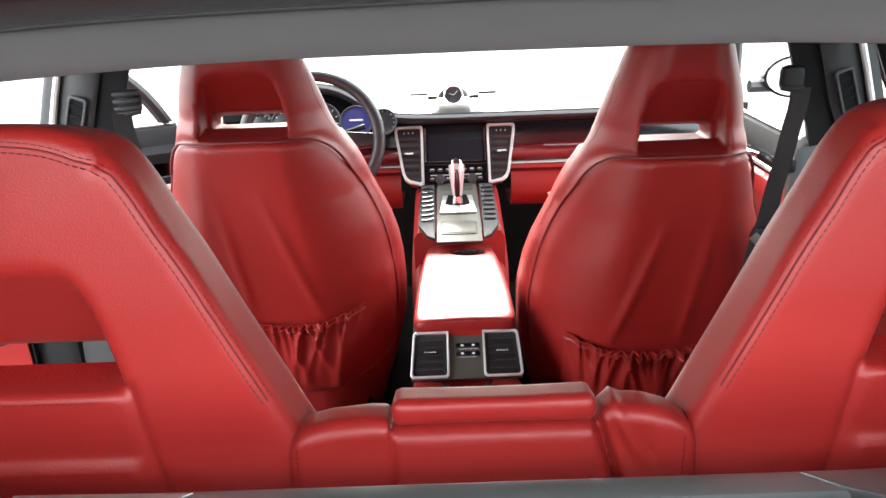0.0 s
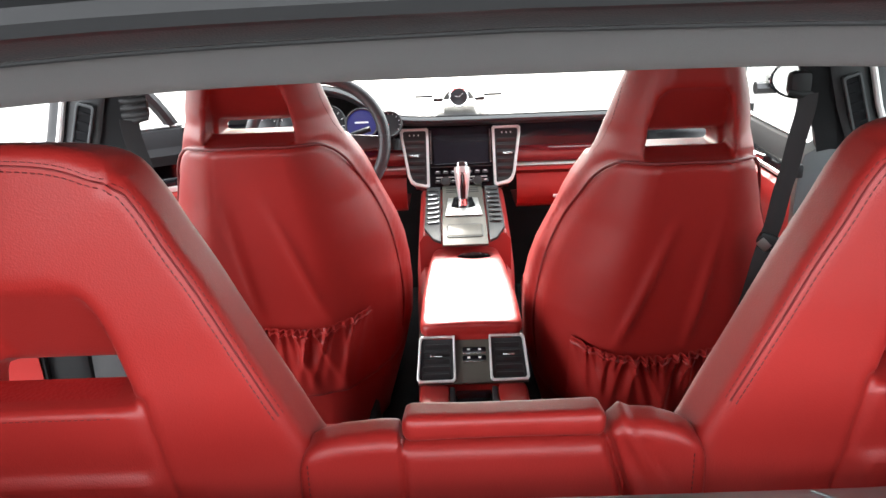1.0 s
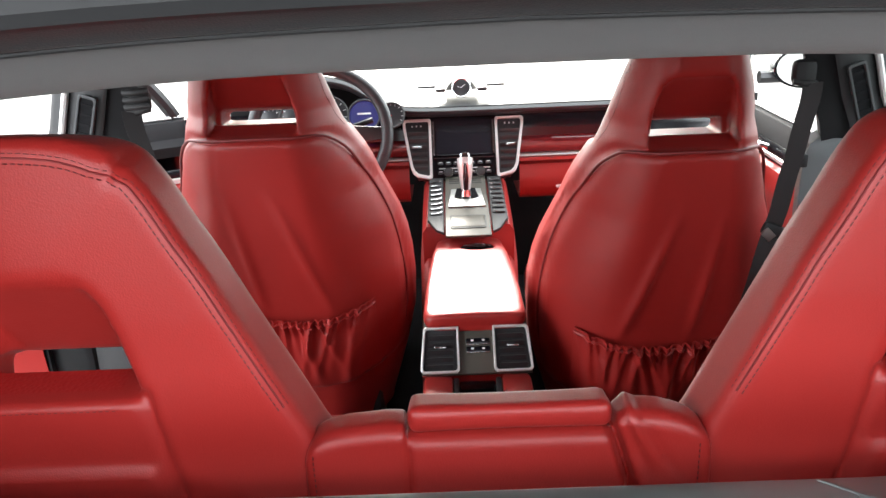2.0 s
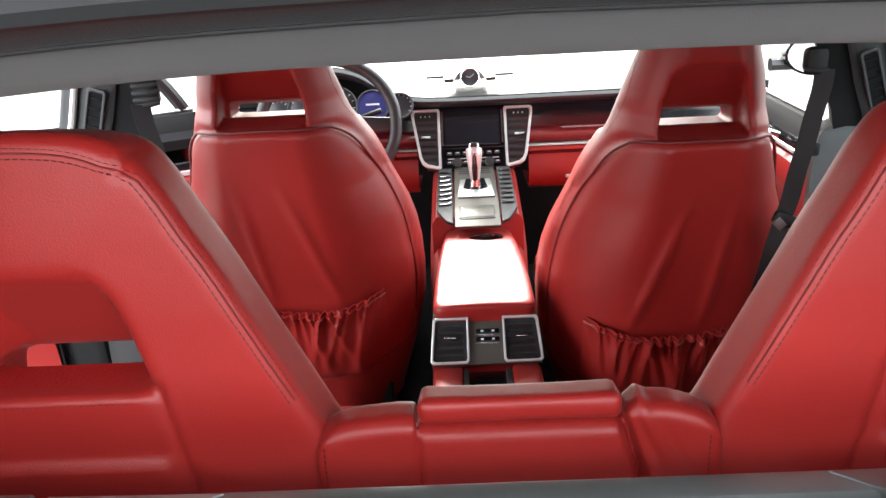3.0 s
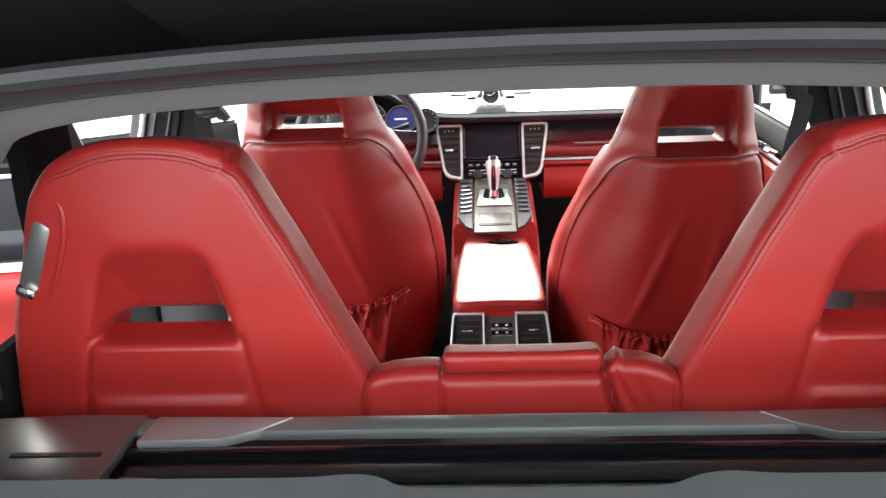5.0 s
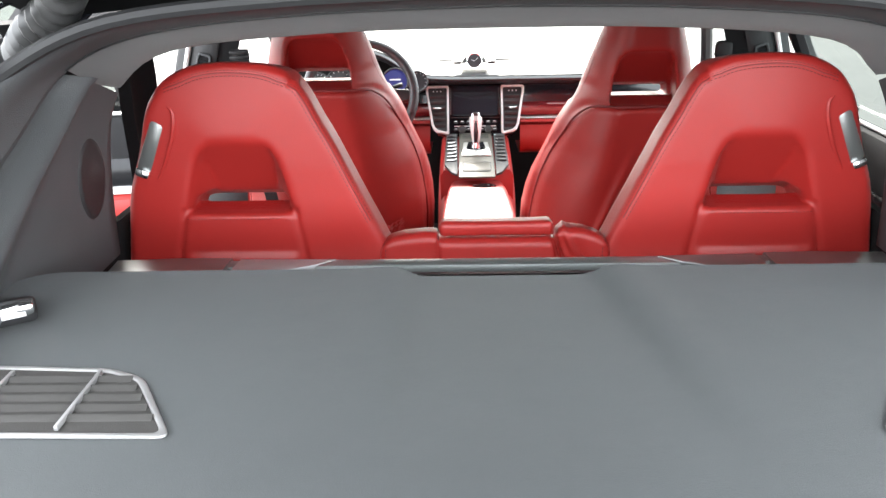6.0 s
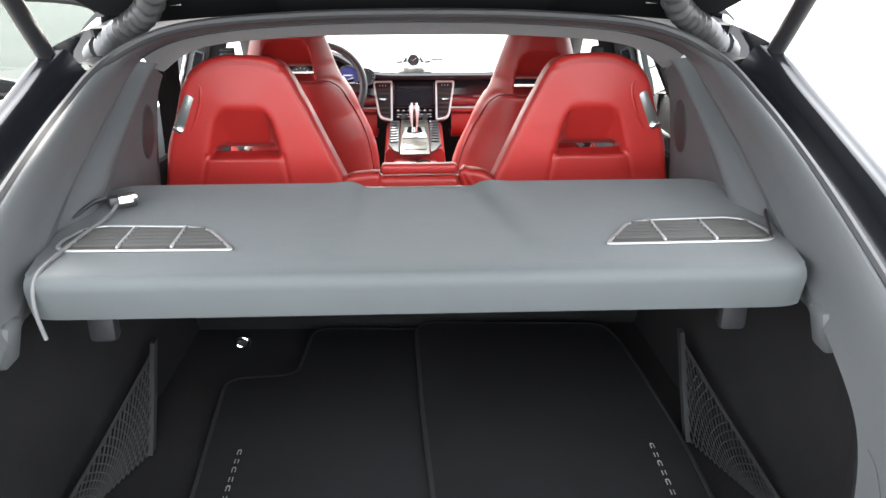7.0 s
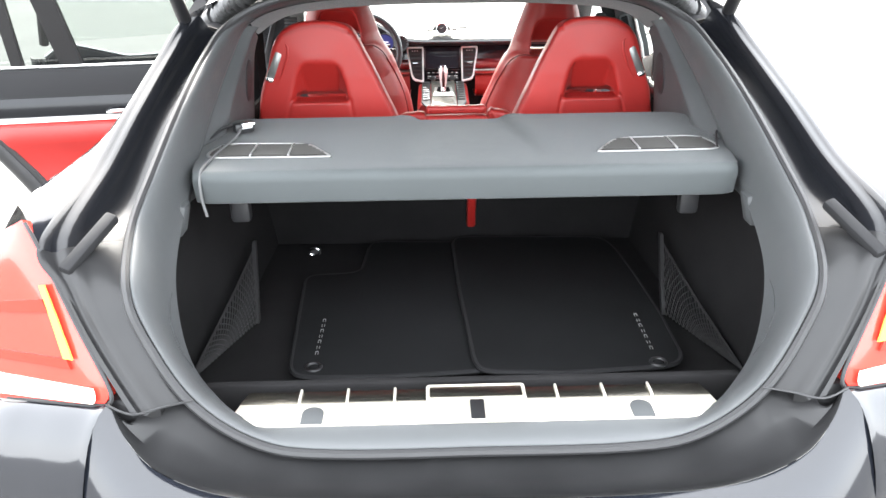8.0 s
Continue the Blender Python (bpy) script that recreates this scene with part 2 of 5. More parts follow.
def frame_ring(outer, inner, depth, m=None, bevel=0.0015):
    """A frame between two outlines with as many points each."""
    rows = [[(u, v, 0) for u, v in inner], [(u, v, depth) for u, v in inner], [(u, v, depth) for u, v in outer],
            [(u, v, 0) for u, v in outer], [(u, v, 0) for u, v in inner]]
    bm = lofted(rows, closed=True)
    if bevel:
        edges = [e for e in bm.edges if e.is_manifold and e.calc_face_angle(0) > 0.8]
        bmesh.ops.bevel(bm, geom=edges, offset=bevel, segments=2, profile=0.5, affect="EDGES")
    if m:
        bm.transform(m)
    return bm


def disc(r, depth, m, sides=32, bevel=0.001):
    return plate([(r * math.cos(2 * math.pi * k / sides), r * math.sin(2 * math.pi * k / sides)) for k in range(sides)], depth, bevel, m)


def softened(points, r, n=5):
    """A closed outline with its corners rounded."""
    p = [Vector(q) for q in points]
    out = []
    for k, b in enumerate(p):
        a, c = p[k - 1], p[(k + 1) % len(p)]
        s, e = b + (a - b).normalized() * min(r, (a - b).length * .48), b + (c - b).normalized() * min(r, (c - b).length * .48)
        for t in np.linspace(0, 1, n):
            out.append(tuple(s * (1 - t) ** 2 + b * 2 * t * (1 - t) + e * t * t))
    return out


def flip(points, sgn):
    return [(p[0] * sgn, p[1], p[2]) for p in points]


# Soft upholstered shapes: the zero surface of a field, meshed cell by cell.
def skin(field, lo, hi, step):
    ax = [np.arange(a, b + step, step) for a, b in zip(lo, hi)]
    X, Y, Z = np.meshgrid(*ax, indexing="ij")
    v = field(X, Y, Z)
    n = np.array(v.shape) - 1
    total, count = np.zeros((*n, 3)), np.zeros(tuple(n))
    corner = [(i, j, k) for i in (0, 1) for j in (0, 1) for k in (0, 1)]

    def at(c):
        return v[c[0]:c[0] + n[0], c[1]:c[1] + n[1], c[2]:c[2] + n[2]]

    for a in corner:
        for axis in range(3):
            if a[axis]:
                continue
            b = list(a)
            b[axis] = 1
            va, vb = at(a), at(b)
            cut = (va < 0) != (vb < 0)
            t = np.where(cut, va / np.where(cut, va - vb, 1), 0)
            for d in range(3):
                total[..., d] += np.where(cut, a[d] + (t if d == axis else 0), 0)
            count += cut
    live = count > 0
    index = np.full(tuple(n), -1)
    index[live] = np.arange(live.sum())
    pts = np.array(lo) + (np.argwhere(live) + total[live] / count[live][:, None]) * step
    faces = []
    for axis in range(3):
        o1, o2 = [d for d in range(3) if d != axis]
        s0, s1 = [slice(None)] * 3, [slice(None)] * 3
        s0[axis], s1[axis] = slice(0, -1), slice(1, None)
        cut = (v[tuple(s0)] < 0) != (v[tuple(s1)] < 0)
        inside = v[tuple(s0)] < 0
        where = np.argwhere(cut)
        ok = (where[:, o1] > 0) & (where[:, o2] > 0) & (where[:, o1] < n[o1]) & (where[:, o2] < n[o2])
        where = where[ok]
        ids = []
        for d1, d2 in ((-1, -1), (0, -1), (0, 0), (-1, 0)):
            c = where.copy()
            c[:, o1] += d1
            c[:, o2] += d2
            ids.append(index[c[:, 0], c[:, 1], c[:, 2]])
        q = np.stack(ids, 1)
        turn = inside[where[:, 0], where[:, 1], where[:, 2]] != (axis == 1)
        q[~turn] = q[~turn][:, ::-1]
        faces.append(q[(q >= 0).all(1)])
    return pts.tolist(), np.concatenate(faces).tolist()


def inside_of(poly, u, w):
    """Signed distance to a closed outline, negative inside."""
    p = np.array(poly, float)[:, :2]
    shape = u.shape
    u, w = u.ravel(), w.ravel()
    best = np.full(u.shape, 1e9)
    odd = np.zeros(u.shape, bool)
    for a, b in zip(p, np.roll(p, -1, 0)):
        e = b - a
        t = np.clip(((u - a[0]) * e[0] + (w - a[1]) * e[1]) / (e @ e + 1e-12), 0, 1)
        best = np.minimum(best, (u - a[0] - t * e[0]) ** 2 + (w - a[1] - t * e[1]) ** 2)
        hit = ((a[1] > w) != (b[1] > w)) & (u < (b[0] - a[0]) * (w - a[1]) / (b[1] - a[1] + 1e-12) + a[0])
        odd ^= hit
    return np.where(odd, -1, 1).reshape(shape) * np.sqrt(best).reshape(shape)


def smax(a, b, k):
    h = np.clip(0.5 - 0.5 * (b - a) / k, 0, 1)
    return b * (1 - h) + a * h + k * h * (1 - h)


def smin(a, b, k):
    return -smax(-a, -b, k)


def rbox(X, Y, Z, c, s, r):
    q = [np.abs(A - m) - d / 2 + r for A, m, d in zip((X, Y, Z), c, s)]
    return np.minimum(np.maximum.reduce(q), 0) + np.sqrt(sum(np.maximum(a, 0) ** 2 for a in q)) - r


def onto(field, x, z, y0, y1, lift=0.0):
    """The first y, going from y0 to y1, at which the field turns negative."""
    x, z = np.asarray(x, float), np.asarray(z, float)
    ys = np.linspace(y0, y1, 160)
    f = np.stack([field(x, np.full_like(x, y), z) for y in ys])
    k = np.clip(np.argmax(f < 0, axis=0), 1, None)
    n = np.arange(len(x))
    a, b = f[k - 1, n], f[k, n]
    return ys[k - 1] + (ys[k] - ys[k - 1]) * a / np.where(a == b, 1, a - b) - lift


def stitches(path, length, gap, r, name, mat, parent):
    """A row of short threads along a path."""
    pts = [Vector(p) for p in path]
    bm = bmesh.new()
    walked, want = 0.0, 0.0
    for a, b in zip(pts, pts[1:]):
        d = (b - a).length
        while want < walked + d and d > 1e-9:
            s = a.lerp(b, (want - walked) / d)
            e = s + (b - a).normalized() * length
            tube([s, e], r, 4, bm=bm)
            want += length + gap
        walked += d
    return part(name, bm, mat, parent)


# ---- ground ----
bm = bmesh.new()
bmesh.ops.create_grid(bm, x_segments=40, y_segments=40, size=400)
ground = part("ground", bm, CONCRETE, smooth=False)
tagged(ground, "worn grey concrete ground under the car", "ground", kind="structure")

# ---- car body: opening, trims, roof ----
car = thing("car_body", (0, 1.6, 0), "black painted car body with open tailgate aperture", "car body")

# Aperture stations on one side: outer edge and inner edge of the trim round the boot opening.
OUTER = [(0, .09, .688), (.25, .09, .689), (.385, .10, .705), (.50, .125, .775), (.575, .16, .885), (.61, .20, .965), (.638, .343, 1.026),
         (.629, .473, 1.095), (.616, .67, 1.183), (.604, .87, 1.252), (.565, 1.0, 1.312), (.44, 1.02, 1.366), (.22, 1.02, 1.387), (0, 1.025, 1.391)]
INNER = [(0, .135, .709), (.25, .135, .709), (.41, .15, .712), (.515, .245, .728), (.565, .30, .79), (.585, .36, .90), (.60, .50, .97),
         (.60, .63, 1.04), (.592, .80, 1.13), (.574, 1.0, 1.228), (.540, 1.09, 1.296), (.42, 1.065, 1.342), (.22, 1.062, 1.361), (0, 1.065, 1.366)]


def both_sides(stations, n=6):
    half = spline(stations, n)
    return half + [Vector((-p.x, p.y, p.z)) for p in half[-2:0:-1]]


outer, inner = both_sides(OUTER), both_sides(INNER)
PROFILE = ((.30, -.010), (.10, -.005), (0, 0), (.03, .005), (.09, .009), (.18, .0112), (.29, .0118), (.41, .0106), (.53, .0084), (.65, .0056), (.77, .003), (.88, .001), (1, 0))
rows = [[] for k in PROFILE]
for k, (o, i) in enumerate(zip(outer, inner)):
    d = i - o
    n = d.cross(outer[(k + 1) % len(outer)] - outer[k - 1]).normalized()
    if n.dot(Vector((0, .4, 1.05)) - o) < 0:
        n = -n
    plump = min(1, d.length / .10)
    for row, (u, h) in zip(rows, PROFILE):
        row.append(o + d * u + n * h * plump)
part("aperture_trim", lofted(rows, closed=True), GREY_TRIM, car, "grey grained plastic trim round the boot opening", sharp=170)
# Black rubber lip outside the trim.
part("aperture_seal", tube([o + Vector((o.x * 0.012, -0.004, -0.006)) for o in outer], 0.009, 8, closed=True), RUBBER, car, "black rubber door seal")

# Split line in the trim beside each lower corner of the opening.
for sgn in (-1, 1):
    line = [rows[k][j] for j, k in ((21, 11), (22, 10), (23, 9), (25, 9), (26, 9), (28, 10), (29, 11))]
    part("trim_split", tube(spline([(abs(v.x) * sgn, v.y, v.z) for v in line], 4), .0009, 5), RUBBER, car, "thin split line of the trim")

# Header lining between the trim and the cabin ceiling.
HEAD_EDGE = [(.562, 1.290, 1.236), (.44, 1.184, 1.303), (.22, 1.174, 1.324), (0, 1.174, 1.327)]
a = spline(INNER, 6)[60:]
b = spline(HEAD_EDGE, 6)
half = [[p.lerp(q, t) + Vector((0, 0, -0.006 * math.sin(math.pi * t))) for t in (0, .2, .4, .6, .8, .93, 1)] + [q + Vector((0, .02, .006)), q + Vector((0, .05, .022)), q + Vector((0, .12, .034))] for p, q in zip(a, b)]
full = half + [[Vector((-v.x, v.y, v.z)) for v in r] for r in half[-2::-1]]
part("header_lining", lofted(full), GREY_CLOTH, car, "grey cloth lining over the rear header")
part("lining_joint", tube([r[0] + Vector((0, -.001, -.0015)) for r in full], .0013, 6), RUBBER, car)

# Pillar panels beside the parcel shelf.
PILLAR_FRONT = [(.605, 1.25, .80), (.598, 1.25, .90), (.592, 1.255, .98), (.585, 1.25, 1.06), (.578, 1.250, 1.13), (.572, 1.262, 1.19), (.562, 1.280, 1.230)]
for sgn in (-1, 1):
    a = spline(INNER, 6)[36:61]
    b = spline(PILLAR_FRONT[2:], 6)
    grid = []
    for p, q in zip(a, b):
        row = []
        for t in np.linspace(0, 1, 25):
            v = p.lerp(q, t)
            dent = -0.017 * math.exp(-((t - .15) / .07) ** 2) * min(1, t / .06) + 0.017 * math.exp(-((t - .34) / .08) ** 2)
            row.append(((v.x - dent) * sgn, v.y, v.z))
        row.append(((q.x + .03) * sgn, q.y + .012, q.z))
        row.append(((q.x + .09) * sgn, q.y + .02, q.z))
        grid.append(row)
    panel = part("pillar_trim", lofted(grid), GREY_TRIM, car, "grey grained plastic rear pillar trim with an oval speaker cover", sharp=100)
    skin_pts = [(abs(q[0]), q[1], q[2]) for row in grid for q in row[:-2]]

    def panel_x(y, z):
        near = sorted(((q[1] - y) ** 2 + (q[2] - z) ** 2 + 1e-8, q[0]) for q in skin_pts)[:5]
        return sum(q / d for d, q in near) / sum(1 / d for d, q in near)

    rings = []
    for k, lift in ((.02, .003), (.4, .003), (.8, .0028), (.95, .0022), (1, -.001)):
        ring = []
        for a in np.linspace(0, 2 * math.pi, 33)[:-1]:
            y, z = 1.185 + .040 * k * math.cos(a), 1.125 + .060 * k * math.sin(a)
            ring.append(((panel_x(y, z) - lift) * sgn, y, z))
        rings.append(ring)
    part("speaker_cover", lofted(rings, closed=True), BLACK_TRIM, panel, "oval dark grey speaker cover", sharp=170)

# Dark rain channel between the trim and the roof, under the hinges.
top_out = [v for v in outer if v.z > 1.335]
top_out.sort(key=lambda v: v.x)
part("roof_channel", lofted([[v + Vector((0, .003, .000)), v + Vector((v.x * .03, .02, -.004)), v + Vector((v.x * .07, .07, -.013)), v + Vector((v.x * .10, .16, -.014)), v + Vector((v.x * .11, .24, .004)), v + Vector((v.x * .11, .27, .03)), v + Vector((v.x * .12, .33, .085))] for v in top_out]), CAVITY, car, "black rain channel under the tailgate hinges")

# Painted corner under each hinge, behind the gutter.
for sgn in (-1, 1):
    grid = [flip(spline([(.60, 1.03, 1.285), (.66, 1.00, 1.300), (.715, .95, 1.250), (.76, .95, 1.215)], 4), sgn), flip(spline([(.60, 1.12, 1.270), (.66, 1.10, 1.285), (.73, 1.10, 1.235), (.79, 1.10, 1.21)], 4), sgn),
            flip(spline([(.60, 1.22, 1.275), (.67, 1.22, 1.290), (.75, 1.24, 1.235), (.81, 1.24, 1.20)], 4), sgn), flip(spline([(.60, 1.30, 1.40), (.66, 1.32, 1.39), (.74, 1.34, 1.33), (.81, 1.36, 1.24)], 4), sgn)]
    part("hinge_corner", lofted(grid), CAVITY, car, "dark body corner under the hinge", sharp=60)

# Ceiling of the cabin.
rows = []
for y, z, w in ((1.225, 1.352, .46), (1.5, 1.345, .56), (1.9, 1.352, .58), (2.3, 1.340, .57), (2.6, 1.315, .55), (2.78, 1.285, .52)):
    rows.append([(x * w, y, z - 0.05 * min(1, (y - 1.12) / .34) * abs(x) ** 3) for x in (-1.25, -1, -.7, -.35, 0, .35, .7, 1, 1.25)])
part("headliner", lofted(rows, thick=0.012), GREY_CLOTH, car, "grey cloth headliner")
rows = []
for y, z, w in ((1.33, 1.416, .60), (1.5, 1.422, .62), (1.9, 1.425, .64), (2.4, 1.405, .63), (2.82, 1.345, .60)):
    rows.append([(x * w, y, z - 0.06 * abs(x) ** 3) for x in (-1.2, -1, -.7, -.35, 0, .35, .7, 1, 1.2)])
part("roof_panel", lofted(rows, thick=0.02), PAINT, car, "black painted roof panel")

# Painted flange and quarter panels round the opening.
EDGE = [(.60, .085, .775), (.68, .15, .875), (.735, .20, .965), (.775, .24, 1.035), (.76, .47, 1.095), (.745, .65, 1.165), (.715, .86, 1.255), (.675, .98, 1.325), (.55, 1.02, 1.382)]
SHOULDER = [(.838, .325, 1.080), (.832, .48, 1.086), (.790, .65, 1.104), (.752, .88, 1.178), (.715, 1.02, 1.262), (.63, 1.08, 1.36)]
for sgn in (-1, 1):
    o = spline(OUTER, 6)[18:61]
    e = spline(EDGE, 6)[:43]
    grid = []
    for i, (p, q) in enumerate(zip(o, e)):
        d = q - p
        g = min(1, max(0, (i - 15) / 8))
        deep = 0.034 * g * g * (3 - 2 * g)
        low = 1 - g
        row = [p + Vector((-.01, .03, -.015)), p + d * .07 + Vector((0, .010, -.008 - deep * .5)), p + d * .18 + Vector((0, .012, -.004 - deep)), p + d * .34 + Vector((0, .010, -deep)),
               p + d * .48 + Vector((0, .008, -deep * .9)), p + d * .58 + Vector((0, .004, -deep * .4)), p + d * .66 + Vector((0, 0, .004 - .004 * low)), p + d * .74 + Vector((0, 0, .006 - .006 * low)),
               p + d * .80 + Vector((0, .004 * low, .003 - .010 * low)), p + d * .86 + Vector((0, .003 * low, .004 - .009 * low)), p + d * .93 + Vector((0, 0, .006)), q]
        grid.append(flip(row, sgn))
    part("opening_flange", lofted(grid[:18]), PAINT_DULL, car, "black painted flange beside the lamp", sharp=80)
    part("rain_gutter", lofted(grid[17:]), GUTTER, car, "glossy black rain gutter", sharp=80)
    part("panel_joint", tube(flip(spline([(.505, .118, .783), (.55, .100, .783), (.60, .084, .780), (.648, .100, .790)], 5), sgn), .0022, 5), RUBBER, car)
    part("corner_filler", box(.618 * sgn, .142, .742, .12, .06, .10, .02), PAINT_DULL, car)
    part("stop_buffer", box(.698 * sgn, .272, 1.022, .026, .14, .020, .006, Matrix.Rotation(.5, 3, "X") @ Matrix.Rotation(.42 * sgn, 3, "Z")), MAT_EDGE, car, "black rubber stop buffer")
    q = spline(EDGE[3:], 6)
    s = spline(SHOULDER, 6)
    grid = []
    for p, r in zip(q, s):
        grid.append(flip([p, p.lerp(r, .3) + Vector((0, 0, .006)), p.lerp(r, .7) + Vector((0, 0, .008)), r, r + Vector((.04, .01, -.05)), r + Vector((.075, .03, -.16)),
                          Vector((.945, r.y + .06, .78)), Vector((.955, r.y + .06, .5)), Vector((.93, r.y + .06, .32))], sgn))
    part("quarter_panel", lofted(grid), PAINT, car, "glossy black rear quarter panel")

# Rear bumper with the loading edge.
LEDGE = [(0, -.015, .66), (.25, -.012, .66), (.43, .0, .668), (.55, .028, .70), (.615, .07, .745), (.645, .105, .79)]
ring_low = spline(OUTER[:4], 6) + spline([OUTER[3], (.55, .115, .78), EDGE[0]], 6)[1:]
lip = spline(LEDGE, 6)
half = []
for i in range(31):
    p = ring_low[min(len(ring_low) - 1, round(i * (len(ring_low) - 1) / 30))]
    q = lip[i]
    d = q - p
    half.append([p + Vector((0, .03, -.012)), p + d * .1 + Vector((0, .015, -.022)), p + d * .35 + Vector((0, .0, -.026)), p + d * .75 + Vector((0, 0, -.018)), p + d * .92 + Vector((0, 0, -.002)), q + Vector((0, 0, .002))])
full = [[Vector((-v.x, v.y, v.z)) for v in r] for r in half[:0:-1]] + half
part("sill_recess", lofted(full), PAINT_DULL, car, "scuffed black painted loading edge")
top = lip + spline([(.645, .105, .79), (.66, .107, .784), (.69, .120, .775), (.795, .165, .756), (.905, .218, .735), (.96, .40, .73)], 4)[1:]
half = []
for i, p in enumerate(top):
    d = top[min(len(top) - 1, i + 4)] - top[max(0, i - 4)]
    n = Vector((d.y, -d.x, 0)).normalized() if i else Vector((0, -1, 0))
    half.append([p] + [p + n * out + Vector((0, 0, -low)) for out, low in ((.008, .003), (.020, .011), (.036, .027), (.053, .052), (.070, .086), (.084, .122), (.093, .155), (.097, .185), (.096, .25))] + [Vector((p.x, p.y + .03, .32)) + n * .04])
full = [[Vector((-v.x, v.y, v.z)) for v in r] for r in half[:0:-1]] + half
part("rear_bumper", lofted(full), PAINT, car, "glossy dark rear bumper")

# Tail lamps.
LAMP_IN = [(.806, .266, 1.072), (.779, .24, 1.036), (.71, .175, .914), (.650, .120, .815), (.655, .113, .785)]
LAMP_OUT = [(.90, .33, 1.02), (.925, .30, .97), (.925, .27, .88), (.92, .24, .79), (.91, .225, .738)]
for sgn in (-1, 1):
    lamp = part("tail_lamp", lofted([flip([p.lerp(q, t) + Vector((0, -.012 * math.sin(math.pi * min(1, t * 3) / 2), 0)) for t in (0, .04, .1, .2, .4, .7, 1)], sgn)
                                     for p, q in zip(spline(LAMP_IN, 6), spline(LAMP_OUT, 6))], thick=.02), LAMP_RED, car, "red tail lamp with a pale lower band")
    a, b = spline(LAMP_IN, 6), spline(LAMP_OUT, 6)

    def band(i0, i1, t0, t1, mat, name, lab):
        rows = [flip([a[i].lerp(b[i], t) + Vector((0, -.016, 0)) for t in np.linspace(t0, t1, 6)], sgn) for i in np.linspace(i0, i1, 5).round().astype(int)]
        part(name, lofted(rows, thick=.004), mat, lamp, lab)

    band(18, 22, .09, .95, LAMP_CLEAR, "reversing_light", "pale pink reversing light strip")
    band(10, 11, .17, .95, LAMP_DARK, "lamp_bar", "dark red bar")
    band(15, 16, .20, .95, LAMP_DARK, "lamp_bar", "dark red bar")
    for i0, t0, t1 in ((9, .065, .135), (11, .090, .165), (13, .115, .195)):
        rows = [flip([a[i].lerp(b[i], t + .014 * (i - i0)) + Vector((0, -.0165, 0)) for t in np.linspace(t0, t1, 4)], sgn) for i in (i0, i0 + 1, i0 + 2)]
        part("indicator", lofted(rows, thick=.003), LAMP_ORANGE, lamp, "amber indicator step")
    part("lamp_seal", tube(flip([p + Vector((-.006, -.004, -.004)) for p in a] + [Vector((.68, .118, .778)), Vector((.795, .163, .760)), Vector((.905, .216, .739))], sgn), 0.004, 6), RUBBER, lamp)

# Boot tub: floor, side walls, front wall, seen dark under the shelf.
boot = thing("boot_lining", (0, .8, .53), "black carpet boot lining with side pockets", "boot lining", kind="structure")
rows = [[(x, y, .528 + 0.002 * math.sin(9 * x + 5 * y)) for x in np.linspace(-.66, .66, 23)] for y in np.linspace(.24, 1.44, 25)]
part("boot_floor", lofted(rows, thick=.02), CARPET, boot, "black carpet boot floor")
for sgn in (-1, 1):
    rows = []
    for z in (.52, .56, .62, .70, .80, .90, .97, 1.03):
        rows.append([(sgn * (np.interp(y, (.26, .34, .45, .55, .75, .9, 1.1, 1.42), (.555, .585, .645, .675, .665, .640, .612, .60)) + .012 * math.sin((z - .5) * 6)), y, z) for y in np.linspace(np.interp(z, (.52, .73, .79, .90, .97, 1.03), (.275, .275, .315, .375, .515, .625)) + .004, 1.42, 30)])
    part("boot_side", lofted(rows, thick=.012), CARPET, boot, "black carpet boot side")
    part("shelf_bracket", box(.505 * sgn, .62, .965, .045, .03, .085, .010), BLACK, boot, "black plastic shelf bracket")
    part("trim_notch", box(.612 * sgn, .535, .965, .022, .05, .075, .010, Matrix.Rotation(-.25 * sgn, 3, "Y")), GREY_TRIM, boot, "pale grey guide notch")
rows = [[(x, y, z) for x in np.linspace(-.62, .62, 20)] for y, z in ((1.42, .52), (1.40, .60), (1.35, .75), (1.30, .90), (1.285, .94))]
part("boot_front", lofted(rows, thick=.012), CARPET, boot, "black carpet backs of the rear seats")
part("boot_rear_wall", box(0, .275, .62, 1.06, .02, .19, .005), CARPET, boot)
part("seat_gap", box(.055, 1.345, .685, .030, .02, .20, .008, Matrix.Rotation(.38, 3, "X")), RED, boot, "red leather strip between the seat backs")

# Sill plate.
sill = thing("sill_plate", (0, .2, .72), "brushed steel loading sill plate with a lock cover", "sill plate")
part("outer_plate", plate([(-.462, .152), (-.40, .146), (.40, .146), (.462, .152), (.447, .214), (-.447, .214)], .006, .002, Matrix.Translation((0, -.012, .708))), SILL_METAL, sill)
# Inner strip: darker steel stands in for the boot mirrored in it.
part("inner_plate", plate([(-.448, .214), (.448, .214), (.436, .252), (-.436, .252)], .006, .002, Matrix.Translation((0, -.012, .709))), SILL_REFLECT, sill, "polished steel inner sill strip, dark boot reflection put into its colour")
for sgn in (-1, 1):
    for x in (.155, .245, .335):
        part("rib", box(x * sgn, .221, .7165, .005, .042, .007, .002), SILL_METAL, sill)
    pts = [(.305 * sgn + .020 * math.cos(t),   .166 + .020 * math.sin(t)) for t in np.linspace(0, math.pi, 12)] + [(.305 * sgn - .020, .134), (.305 * sgn + .020, .134)]
    part("screw_cover", plate(pts, .003, .001, Matrix.Translation((0, 0, .7135))), GREY_TRIM, sill, "grey half-round screw cover")
